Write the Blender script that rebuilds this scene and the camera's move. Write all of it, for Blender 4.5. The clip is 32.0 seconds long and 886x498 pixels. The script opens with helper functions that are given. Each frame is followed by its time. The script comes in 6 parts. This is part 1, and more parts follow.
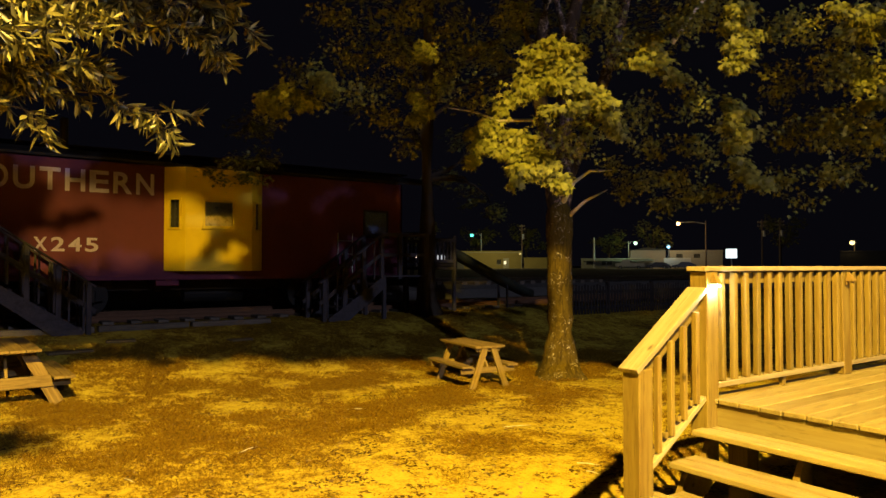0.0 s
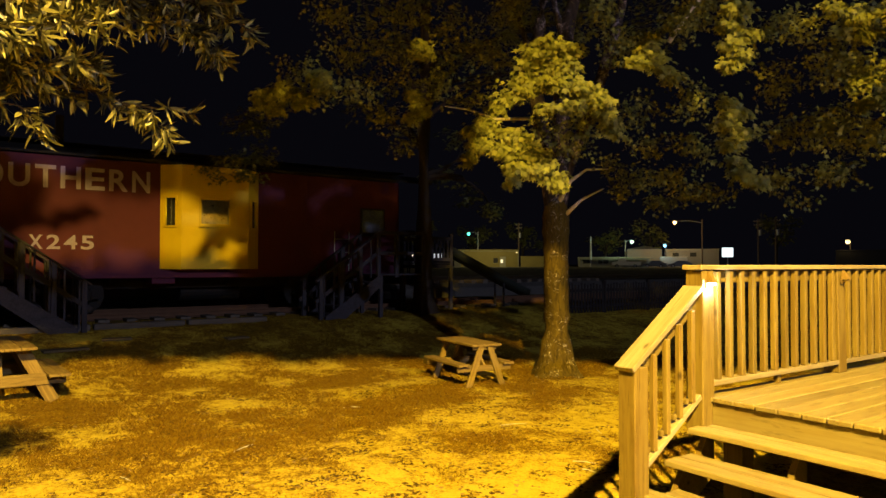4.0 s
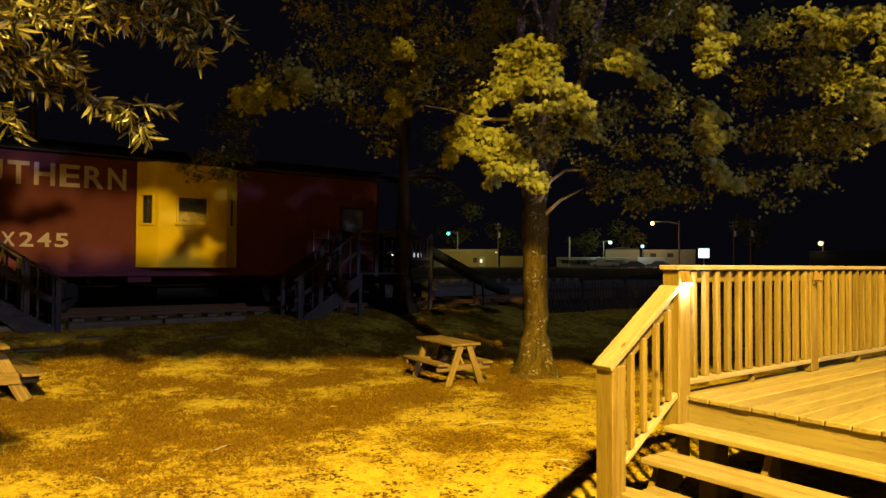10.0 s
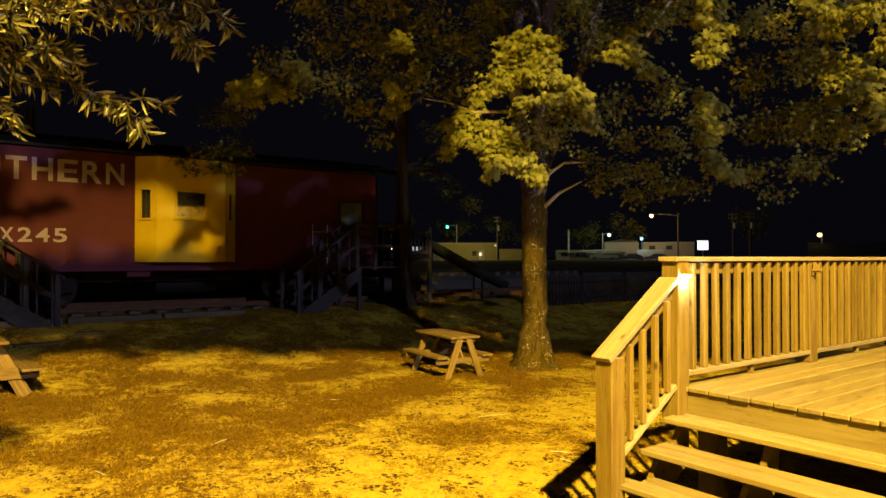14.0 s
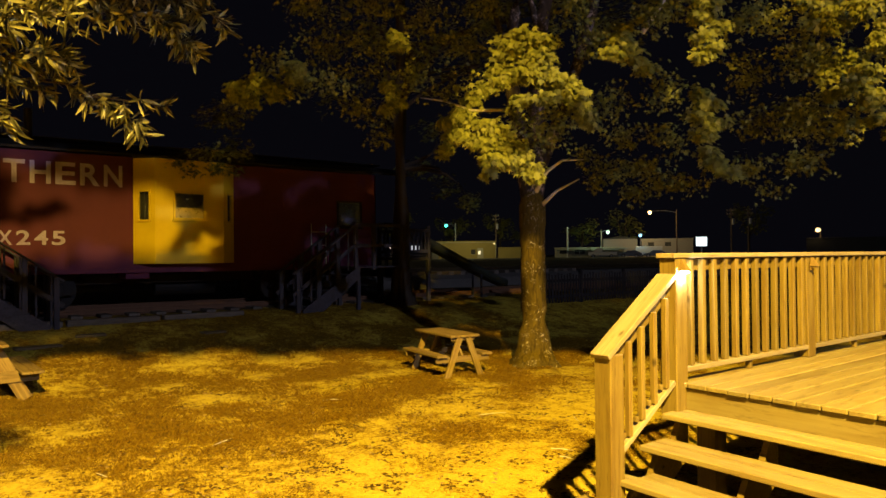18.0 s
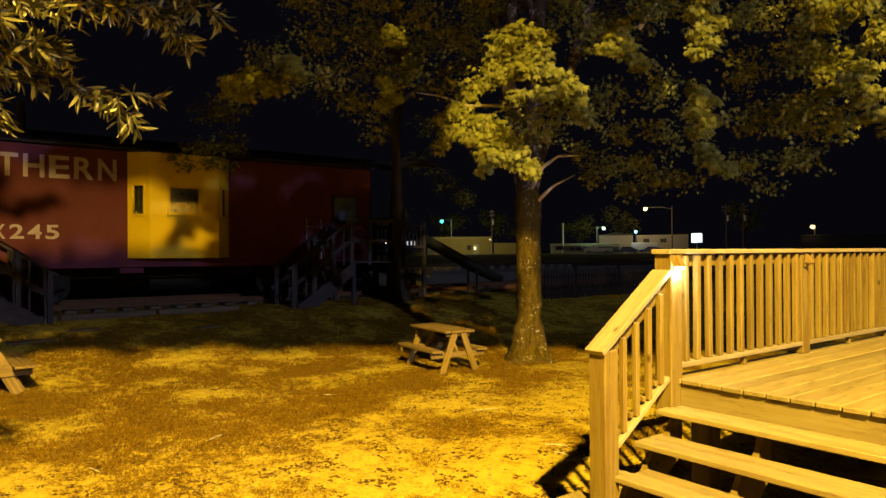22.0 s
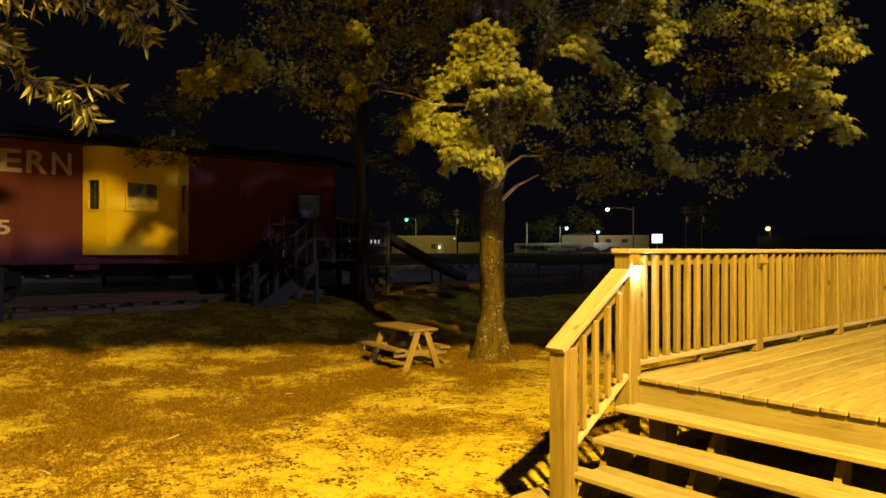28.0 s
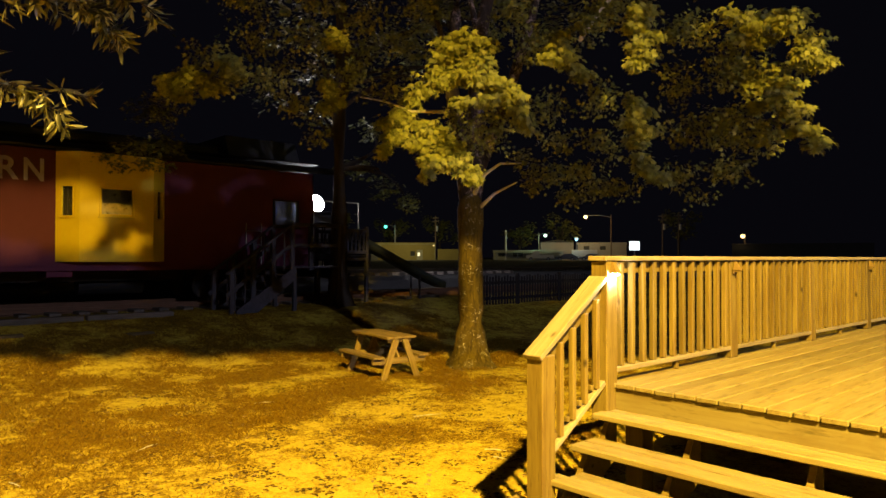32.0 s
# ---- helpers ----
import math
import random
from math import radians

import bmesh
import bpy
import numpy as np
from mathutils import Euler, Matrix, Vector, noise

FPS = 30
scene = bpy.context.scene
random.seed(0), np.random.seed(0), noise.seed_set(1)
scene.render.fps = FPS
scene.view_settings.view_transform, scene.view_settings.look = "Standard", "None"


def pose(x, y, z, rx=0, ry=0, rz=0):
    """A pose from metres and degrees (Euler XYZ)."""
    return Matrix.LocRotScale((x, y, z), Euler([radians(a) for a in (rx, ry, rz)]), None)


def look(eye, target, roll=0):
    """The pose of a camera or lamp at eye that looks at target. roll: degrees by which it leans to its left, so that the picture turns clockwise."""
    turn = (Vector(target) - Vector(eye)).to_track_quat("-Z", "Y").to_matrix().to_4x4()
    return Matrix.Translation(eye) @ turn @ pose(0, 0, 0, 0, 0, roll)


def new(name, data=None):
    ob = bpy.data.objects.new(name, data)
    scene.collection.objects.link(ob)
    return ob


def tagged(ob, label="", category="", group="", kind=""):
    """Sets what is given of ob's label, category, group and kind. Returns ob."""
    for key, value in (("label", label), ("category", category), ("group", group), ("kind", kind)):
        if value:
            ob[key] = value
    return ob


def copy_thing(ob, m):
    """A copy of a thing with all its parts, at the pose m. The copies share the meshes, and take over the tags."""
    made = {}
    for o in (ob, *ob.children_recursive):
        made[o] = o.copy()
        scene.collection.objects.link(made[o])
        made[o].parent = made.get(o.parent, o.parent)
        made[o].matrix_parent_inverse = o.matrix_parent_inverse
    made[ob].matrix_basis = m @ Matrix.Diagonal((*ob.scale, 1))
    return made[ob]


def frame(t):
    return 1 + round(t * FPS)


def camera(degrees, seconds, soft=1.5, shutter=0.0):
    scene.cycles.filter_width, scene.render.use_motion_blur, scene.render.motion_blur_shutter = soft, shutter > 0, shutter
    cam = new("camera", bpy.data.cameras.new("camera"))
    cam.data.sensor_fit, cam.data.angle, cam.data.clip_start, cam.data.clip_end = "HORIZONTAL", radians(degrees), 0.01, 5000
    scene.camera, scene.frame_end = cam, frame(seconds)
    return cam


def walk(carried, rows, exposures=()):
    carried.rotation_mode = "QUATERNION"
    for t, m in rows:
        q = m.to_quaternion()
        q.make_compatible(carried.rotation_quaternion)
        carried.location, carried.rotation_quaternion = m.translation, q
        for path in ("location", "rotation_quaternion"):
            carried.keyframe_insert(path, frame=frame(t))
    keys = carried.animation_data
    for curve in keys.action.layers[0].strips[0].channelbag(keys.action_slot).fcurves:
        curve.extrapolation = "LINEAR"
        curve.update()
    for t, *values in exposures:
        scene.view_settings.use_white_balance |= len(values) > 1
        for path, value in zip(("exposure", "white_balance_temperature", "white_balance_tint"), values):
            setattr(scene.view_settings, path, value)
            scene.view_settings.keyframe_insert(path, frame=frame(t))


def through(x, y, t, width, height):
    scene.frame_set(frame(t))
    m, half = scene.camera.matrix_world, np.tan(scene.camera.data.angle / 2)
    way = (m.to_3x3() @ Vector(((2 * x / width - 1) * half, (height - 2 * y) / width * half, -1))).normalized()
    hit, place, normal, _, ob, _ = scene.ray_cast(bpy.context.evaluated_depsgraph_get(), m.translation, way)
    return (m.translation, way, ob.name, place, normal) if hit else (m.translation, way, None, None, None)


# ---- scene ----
cam = camera(66.13, 32.0)
PATH = [
    (0, pose(0.000, 0.000, 1.920, 91.432, -0.004, 55.155)),
    (0.5, pose(0.001, -0.001, 1.919, 91.430, -0.044, 55.026)),
    (1, pose(0.001, 0.004, 1.919, 91.364, -0.002, 55.090)),
    (1.5, pose(-0.002, 0.006, 1.920, 91.226, 0.110, 55.042)),
    (2, pose(-0.001, 0.010, 1.919, 91.232, 0.103, 55.022)),
    (2.5, pose(-0.002, 0.010, 1.919, 91.281, 0.029, 54.951)),
    (3, pose(-0.002, 0.008, 1.916, 91.248, 0.020, 55.011)),
    (3.5, pose(-0.001, 0.007, 1.917, 91.228, -0.005, 54.951)),
    (5.5, pose(0.010, -0.008, 1.921, 91.810, -0.116, 54.569)),
    (6, pose(0.012, -0.003, 1.920, 91.814, 0.032, 54.326)),
    (6.5, pose(0.010, -0.005, 1.919, 91.783, -0.253, 54.230)),
    (7, pose(0.008, -0.003, 1.918, 91.787, 0.063, 54.047)),
    (7.5, pose(0.002, 0.002, 1.917, 91.612, -0.155, 53.629)),
    (8, pose(-0.003, 0.004, 1.918, 91.471, -0.281, 53.888)),
    (8.5, pose(-0.003, 0.000, 1.917, 91.590, -0.500, 53.713)),
    (9, pose(0.002, -0.002, 1.914, 91.565, -0.532, 53.565)),
    (9.5, pose(0.004, -0.005, 1.914, 91.318, -0.419, 53.219)),
    (10, pose(0.008, -0.006, 1.915, 91.274, -0.315, 53.157)),
    (10.5, pose(0.010, -0.008, 1.915, 91.201, -0.366, 52.821)),
    (11, pose(0.012, -0.005, 1.914, 91.078, -0.186, 52.846)),
    (11.5, pose(0.006, -0.006, 1.915, 90.983, -0.448, 52.955)),
    (12, pose(0.005, -0.004, 1.913, 90.865, -0.311, 53.079)),
    (12.5, pose(0.002, 0.000, 1.914, 90.840, -0.357, 53.121)),
    (13, pose(0.001, 0.000, 1.913, 90.981, -0.298, 53.105)),
    (13.5, pose(0.004, -0.002, 1.911, 90.776, -0.090, 53.107)),
    (14, pose(0.007, -0.003, 1.911, 90.721, -0.029, 53.089)),
    (14.5, pose(0.004, -0.001, 1.911, 90.595, 0.111, 53.228)),
    (16.5, pose(0.012, -0.012, 1.911, 90.387, 0.094, 53.281)),
    (17, pose(0.017, -0.012, 1.914, 90.347, 0.364, 53.287)),
    (17.5, pose(0.021, -0.008, 1.914, 90.538, 0.291, 53.231)),
    (18, pose(0.019, -0.005, 1.912, 90.616, 0.550, 53.007)),
    (18.5, pose(0.020, -0.003, 1.912, 90.531, 0.597, 52.900)),
    (19, pose(0.019, 0.001, 1.911, 90.471, 0.484, 52.597)),
    (19.5, pose(0.013, 0.004, 1.909, 90.336, 0.137, 52.324)),
    (20, pose(0.010, 0.008, 1.908, 90.265, 0.188, 52.104)),
    (20.5, pose(0.010, 0.009, 1.910, 90.362, -0.039, 52.069)),
    (21, pose(0.011, 0.008, 1.909, 90.449, 0.095, 52.264)),
    (21.5, pose(0.011, 0.008, 1.908, 90.380, 0.297, 52.458)),
    (22, pose(0.010, 0.009, 1.909, 90.244, 0.346, 52.650)),
    (22.5, pose(0.007, 0.013, 1.909, 90.282, 0.422, 52.627)),
    (23, pose(0.003, 0.016, 1.907, 90.308, 0.234, 52.541)),
    (23.5, pose(0.004, 0.015, 1.905, 90.297, 0.389, 52.378)),
    (24, pose(0.002, 0.017, 1.904, 89.877, 0.238, 52.336)),
    (24.5, pose(0.004, 0.017, 1.906, 89.792, 0.160, 52.090)),
    (25, pose(0.007, 0.018, 1.906, 89.923, 0.400, 51.952)),
    (25.5, pose(0.011, 0.018, 1.909, 90.067, 0.388, 51.616)),
    (27.5, pose(0.016, 0.018, 1.904, 90.129, 0.097, 50.092)),
    (28, pose(0.015, 0.022, 1.903, 90.139, -0.037, 49.661)),
    (28.5, pose(0.018, 0.026, 1.903, 90.151, 0.004, 49.108)),
    (29, pose(0.018, 0.027, 1.903, 89.982, 0.116, 48.637)),
    (29.5, pose(0.020, 0.025, 1.904, 90.108, 0.074, 48.225)),
    (30, pose(0.022, 0.024, 1.905, 90.353, 0.118, 48.113)),
    (30.5, pose(0.018, 0.027, 1.904, 90.528, -0.049, 47.922)),
    (31, pose(0.021, 0.027, 1.906, 90.557, 0.041, 48.044)),
    (31.5, pose(0.016, 0.031, 1.903, 90.545, -0.002, 48.151)),
    (32, pose(0.018, 0.033, 1.905, 90.730, -0.076, 47.916)),
]
walk(cam, PATH)

# ---- night sky, the yard lamp behind the viewer, exposure ----
scene.view_settings.exposure = 3.64
world = bpy.data.worlds.new("night_sky")
scene.world = world
world.use_nodes = True
world.node_tree.nodes["Background"].inputs[0].default_value = (0.54, 0.50, 0.82, 1)
world.node_tree.nodes["Background"].inputs[1].default_value = 0.00030


def lamp(name, kind, at, energy, colour, size, target=None):
    data = bpy.data.lights.new(name, kind)
    data.energy, data.color = energy, colour
    if kind == "AREA":
        data.size = size
    else:
        data.shadow_soft_size = size
    ob = new(name, data)
    ob.matrix_basis = look(at, target) if target else Matrix.Translation(at)
    return ob


SODIUM = (1.0, 0.634, 0.085)
YARD = (3.75, -0.7, 8.5)
# a hooded lamp head that throws its light down and out, and little above its own height
yard_lamp = lamp("yard_lamp", "SPOT", YARD, 3560, SODIUM, 0.14, (YARD[0] - 0.001, YARD[1], 0))
yard_lamp.data.spot_size, yard_lamp.data.spot_blend = radians(176), 0.5
# an unseen white lamp added far behind the viewer: a cool grey fill on leaves and stairs that the sodium light misses
lamp("unseen_white_lamp", "POINT", (31.0, 1.6, 12.0), 1650, (0.74, 0.75, 1.0), 0.3)


# ---- materials ----
def mat(name, colour, rough=0.7, metal=0.0, spec=0.5):
    m = bpy.data.materials.new(name)
    m.use_nodes = True
    b = m.node_tree.nodes["Principled BSDF"]
    b.inputs["Base Color"].default_value = (*colour, 1)
    b.inputs["Roughness"].default_value = rough
    b.inputs["Metallic"].default_value = metal
    b.inputs["Specular IOR Level"].default_value = spec
    return m


def nd(m, kind, **kw):
    n = m.node_tree.nodes.new(kind)
    for k, v in kw.items():
        if k in n.inputs:
            n.inputs[k].default_value = v
    return n


def wire(m, a, ao, b, bi):
    m.node_tree.links.new(a.outputs[ao], b.inputs[bi])


def bsdf(m):
    return m.node_tree.nodes["Principled BSDF"]


def ramp(m, stops):
    n = m.node_tree.nodes.new("ShaderNodeValToRGB")
    el = n.color_ramp.elements
    while len(el) < len(stops):
        el.new(0.5)
    for e, (p, c) in zip(el, stops):
        e.position, e.color = p, (*c, 1)
    return n


def mixed(m, a, b, fac):
    """A colour mix node; a and b are colours or (node, output), fac a number or (node, output)."""
    n = m.node_tree.nodes.new("ShaderNodeMix")
    n.data_type = "RGBA"
    for v, slot in ((fac, 0), (a, 6), (b, 7)):
        if isinstance(v, tuple) and hasattr(v[0], "outputs"):
            m.node_tree.links.new(v[0].outputs[v[1]], n.inputs[slot])
        else:
            n.inputs[slot].default_value = v if slot == 0 else (*v, 1)
    return n


def bump(m, src, out, strength, dist):
    n = nd(m, "ShaderNodeBump", Strength=strength, Distance=dist)
    wire(m, src, out, n, "Height")
    wire(m, n, "Normal", bsdf(m), "Normal")
    return n


def worn(name, colour, dark, scale=6.0, rough=0.7, metal=0.0, relief=0.002, amount=0.5, fine=90.0):
    """A painted or plain surface: two scales of variation and fine relief."""
    m = mat(name, colour, rough, metal, 0.5 if metal > 0.5 or rough < 0.5 else 0.15)
    tc = nd(m, "ShaderNodeTexCoord")
    big = nd(m, "ShaderNodeTexNoise", Scale=scale, Detail=6.0, Roughness=0.65)
    small = nd(m, "ShaderNodeTexNoise", Scale=fine, Detail=4.0, Roughness=0.7)
    wire(m, tc, "Object", big, "Vector")
    wire(m, tc, "Object", small, "Vector")
    r1 = ramp(m, [(0.42, (0, 0, 0)), (0.72, (1, 1, 1))])
    wire(m, big, "Fac", r1, "Fac")
    sc = nd(m, "ShaderNodeMath")
    sc.operation = "MULTIPLY"
    wire(m, r1, "Color", sc, 0)
    sc.inputs[1].default_value = amount
    c1 = mixed(m, colour, dark, (sc, 0))
    c2 = mixed(m, (c1, 2), tuple(min(1, v * 1.25) for v in colour), 0.3)
    r2 = ramp(m, [(0.5, (0, 0, 0)), (0.7, (0.6, 0.6, 0.6))])
    wire(m, small, "Fac", r2, "Fac")
    wire(m, r2, "Color", c2, 0)
    wire(m, c2, 2, bsdf(m), "Base Color")
    bump(m, small, "Fac", 0.5, relief)
    return m


def timber(name, pale, mid, dark, rough=0.65, knots=0.5, stain=0.75, dash=(5.0, 75.0, 75.0)):
    """Sawn timber with grain along the piece's own x axis, each piece a little different."""
    m = mat(name, mid, rough, 0.0, 0.2)
    tc = nd(m, "ShaderNodeTexCoord")
    info = nd(m, "ShaderNodeObjectInfo")
    shift = nd(m, "ShaderNodeVectorMath")
    shift.operation = "MULTIPLY_ADD"
    comb = nd(m, "ShaderNodeCombineXYZ")
    for i in range(3):
        wire(m, info, "Random", comb, i)
    wire(m, comb, 0, shift, 0)
    shift.inputs[1].default_value = (37.0, 11.0, 23.0)
    wire(m, tc, "Object", shift, 2)
    st = nd(m, "ShaderNodeMapping")
    st.inputs["Scale"].default_value = (1.0, 22.0, 22.0)
    wire(m, shift, 0, st, "Vector")
    grain = nd(m, "ShaderNodeTexNoise", Scale=1.3, Detail=6.0, Roughness=0.6, Distortion=0.6)
    wire(m, st, 0, grain, "Vector")
    st2 = nd(m, "ShaderNodeMapping")
    st2.inputs["Scale"].default_value = (0.9, 5.0, 5.0)
    wire(m, shift, 0, st2, "Vector")
    broad = nd(m, "ShaderNodeTexNoise", Scale=1.6, Detail=4.0, Roughness=0.6, Distortion=1.2)
    wire(m, st2, 0, broad, "Vector")
    rg = ramp(m, [(0.22, dark), (0.47, mid), (0.74, pale)])
    wire(m, grain, "Fac", rg, "Fac")
    rb = ramp(m, [(0.33, (0.74, 0.64, 0.54)), (0.56, (1.0, 1.0, 1.0))])
    wire(m, broad, "Fac", rb, "Fac")
    mul = m.node_tree.nodes.new("ShaderNodeMix")
    mul.data_type, mul.blend_type = "RGBA", "MULTIPLY"
    mul.inputs[0].default_value = 0.75
    wire(m, rg, "Color", mul, 6)
    wire(m, rb, "Color", mul, 7)
    # knots: small round dark spots, stretched a little along the piece
    st3 = nd(m, "ShaderNodeMapping")
    st3.inputs["Scale"].default_value = (2.6, 5.2, 5.2)
    wire(m, shift, 0, st3, "Vector")
    vo = nd(m, "ShaderNodeTexVoronoi", Scale=1.0)
    wire(m, st3, 0, vo, "Vector")
    rk = ramp(m, [(0.035, (knots, knots, knots)), (0.10, (0, 0, 0))])
    wire(m, vo, "Distance", rk, "Fac")
    kn = mixed(m, (mul, 2), tuple(v * 0.35 for v in dark), (rk, "Color"))
    # short dark dashes along the grain
    st4 = nd(m, "ShaderNodeMapping")
    st4.inputs["Scale"].default_value = dash
    wire(m, shift, 0, st4, "Vector")
    streak = nd(m, "ShaderNodeTexNoise", Scale=1.0, Detail=3.0, Roughness=0.6)
    wire(m, st4, 0, streak, "Vector")
    rd = ramp(m, [(0.56, (0, 0, 0)), (0.70, (0.75, 0.75, 0.75))])
    wire(m, streak, "Fac", rd, "Fac")
    kn = mixed(m, (kn, 2), tuple(v * stain for v in dark), (rd, "Color"))
    tint = nd(m, "ShaderNodeHueSaturation")
    rv = nd(m, "ShaderNodeMapRange")
    rv.inputs[3].default_value, rv.inputs[4].default_value = 0.80, 1.14
    wire(m, info, "Random", rv, 0)
    wire(m, rv, 0, tint, "Value")
    wire(m, kn, 2, tint, "Color")
    wire(m, tint, 0, bsdf(m), "Base Color")
    bump(m, grain, "Fac", 0.35, 0.003)
    return m


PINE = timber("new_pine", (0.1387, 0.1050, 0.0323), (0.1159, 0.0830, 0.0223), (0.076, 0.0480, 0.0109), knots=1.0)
# paler copies of PINE: the lamplight on boards and caps put into colour
DECKPINE = timber("lit_deck_pine", (0.170, 0.142, 0.074), (0.152, 0.122, 0.058), (0.126, 0.094, 0.036), knots=0.9, stain=0.50, dash=(4.5, 26.0, 26.0))
CAPPINE = timber("lit_cap_pine", (0.215, 0.188, 0.146), (0.184, 0.154, 0.110), (0.135, 0.103, 0.055), knots=0.8)
BRONZE = worn("bronze_fitting", (0.128, 0.0832, 0.0288), (0.0768, 0.0512, 0.0192), 9.0, 0.5)
OLDWOOD = timber("weathered_wood", (0.205, 0.150, 0.058), (0.160, 0.112, 0.040), (0.088, 0.060, 0.022), 0.85, 0.3)
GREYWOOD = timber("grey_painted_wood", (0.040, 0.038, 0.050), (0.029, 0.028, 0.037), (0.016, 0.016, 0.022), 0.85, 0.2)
# fence wood darkened, the shade over the fence put into its colour
FENCEWOOD = timber("shaded_fence_wood", (0.020, 0.018, 0.019), (0.014, 0.012, 0.013), (0.008, 0.007, 0.008), 0.9, 0.2)
TIE = timber("creosoted_wood", (0.128, 0.1088, 0.0896), (0.0896, 0.0768, 0.064), (0.0512, 0.0448, 0.0384), 0.9, 0.2)
RED = worn("oxide_red_paint", (0.060, 0.0138, 0.034), (0.038, 0.0092, 0.023), 1.4, 0.75, amount=0.6)
YELLOW = worn("yellow_paint", (0.415, 0.305, 0.009), (0.31, 0.215, 0.007), 2.2, 0.5, amount=0.5)
CREAM = worn("faded_white_paint", (0.240, 0.212, 0.44), (0.150, 0.100, 0.19), 9.0, 0.7, amount=0.6)
ROOFBLACK = worn("black_roof_paint", (0.0128, 0.0122, 0.0115), (0.0077, 0.0077, 0.0077), 3.0, 0.75)
IRON = worn("black_iron", (0.0064, 0.0061, 0.0061), (0.0115, 0.0083, 0.0064), 7.0, 0.7)
STEEL = worn("worn_rail_steel", (0.2688, 0.256, 0.2432), (0.128, 0.0832, 0.0576), 4.0, 0.28, 1.0)
RUST = worn("rusty_steel", (0.1024, 0.0544, 0.032), (0.0512, 0.0288, 0.0192), 6.0, 0.8, 0.2)
GALV = worn("grey_metal", (0.2176, 0.224, 0.2304), (0.128, 0.128, 0.128), 5.0, 0.45, 0.6)
BALLAST = worn("crushed_stone", (0.0768, 0.0736, 0.0704), (0.032, 0.0301, 0.0288), 12.0, 0.95, relief=0.02, fine=45.0)
CONCRETE = worn("rough_concrete", (0.2304, 0.2176, 0.1984), (0.1408, 0.128, 0.1152), 4.0, 0.9)
SLAB = worn("dirty_stone_slab", (0.095, 0.07, 0.035), (0.0704, 0.0512, 0.0256), 5.0, 0.95)
METALWALL = worn("cream_metal_siding", (0.19, 0.155, 0.046), (0.13, 0.105, 0.033), 0.6, 0.6)
WHITEWALL = worn("white_painted_block", (0.2688, 0.2624, 0.192), (0.1792, 0.1728, 0.128), 0.5, 0.8)
DARKROOF = worn("dark_flat_roof", (0.0384, 0.0384, 0.0384), (0.0192, 0.0192, 0.0192), 0.7, 0.9)
POLEWOOD = worn("utility_pole_wood", (0.1024, 0.0768, 0.0576), (0.0512, 0.0384, 0.032), 3.0, 0.9)
TRUCKPAINT = worn("white_truck_paint", (0.448, 0.4352, 0.384), (0.32, 0.3072, 0.2688), 2.0, 0.35)
DARKPAINT = worn("dark_vehicle_paint", (0.032, 0.0352, 0.0416), (0.0192, 0.0192, 0.0224), 2.0, 0.3)
RUBBER = worn("black_rubber", (0.0128, 0.0128, 0.0128), (0.0256, 0.0224, 0.0192), 12.0, 0.85)
LOCOPAINT = worn("dark_locomotive_paint", (0.0288, 0.0288, 0.032), (0.0192, 0.0179, 0.0166), 2.0, 0.45)
SLIDE = worn("dark_plastic_slide", (0.015, 0.019, 0.016), (0.009, 0.011, 0.009), 3.0, 0.4)
BLIND = worn("pale_window_blind", (0.192, 0.1408, 0.032), (0.128, 0.096, 0.0224), 7.0, 0.8)

GLASS = mat("window_glass", (0.85, 0.9, 0.9), 0.03)
bsdf(GLASS).inputs["Transmission Weight"].default_value = 1.0
DUSTGLASS = worn("dusty_window_pane", (0.20, 0.25, 0.40), (0.12, 0.15, 0.26), 5.0, 0.12)
bsdf(DUSTGLASS).inputs["Transmission Weight"].default_value = 0.6


def dusty_clear(name, colour, dust):
    """Clear glass with a film of dust that glows where light comes through it."""
    m = mat(name, colour, 0.5)
    tree = m.node_tree
    clear, film, mx = nd(m, "ShaderNodeBsdfTransparent"), nd(m, "ShaderNodeBsdfTranslucent"), nd(m, "ShaderNodeMixShader")
    film.inputs[0].default_value = (*colour, 1)
    tc = nd(m, "ShaderNodeTexCoord")
    ns = nd(m, "ShaderNodeTexNoise", Scale=9.0, Detail=5.0, Roughness=0.6)
    wire(m, tc, "Object", ns, "Vector")
    amount = nd(m, "ShaderNodeMapRange")
    amount.inputs[1].default_value, amount.inputs[2].default_value = 0.3, 0.7
    amount.inputs[3].default_value, amount.inputs[4].default_value = dust * 0.7, dust * 1.3
    wire(m, ns, "Fac", amount, 0)
    wire(m, amount, 0, mx, 0)
    wire(m, clear, 0, mx, 1)
    wire(m, film, 0, mx, 2)
    gloss = nd(m, "ShaderNodeBsdfGlossy", Roughness=0.05)
    top = nd(m, "ShaderNodeMixShader")
    top.inputs[0].default_value = 0.05
    wire(m, mx, 0, top, 1)
    wire(m, gloss, 0, top, 2)
    wire(m, top, 0, tree.nodes["Material Output"], 0)
    return m


# cloth of the added panels that block the headlight
BAFFLECLOTH = worn("dark_baffle_cloth", (0.0192, 0.0173, 0.0154), (0.0115, 0.0102, 0.009), 9.0, 0.95)
DUSTPANE = dusty_clear("dust_filmed_glass", (0.85, 0.85, 0.9), 0.35)


def glow(name, colour, strength):
    m = mat(name, colour, 0.4)
    bsdf(m).inputs["Emission Color"].default_value = (*colour, 1)
    bsdf(m).inputs["Emission Strength"].default_value = strength * 0.64
    return m


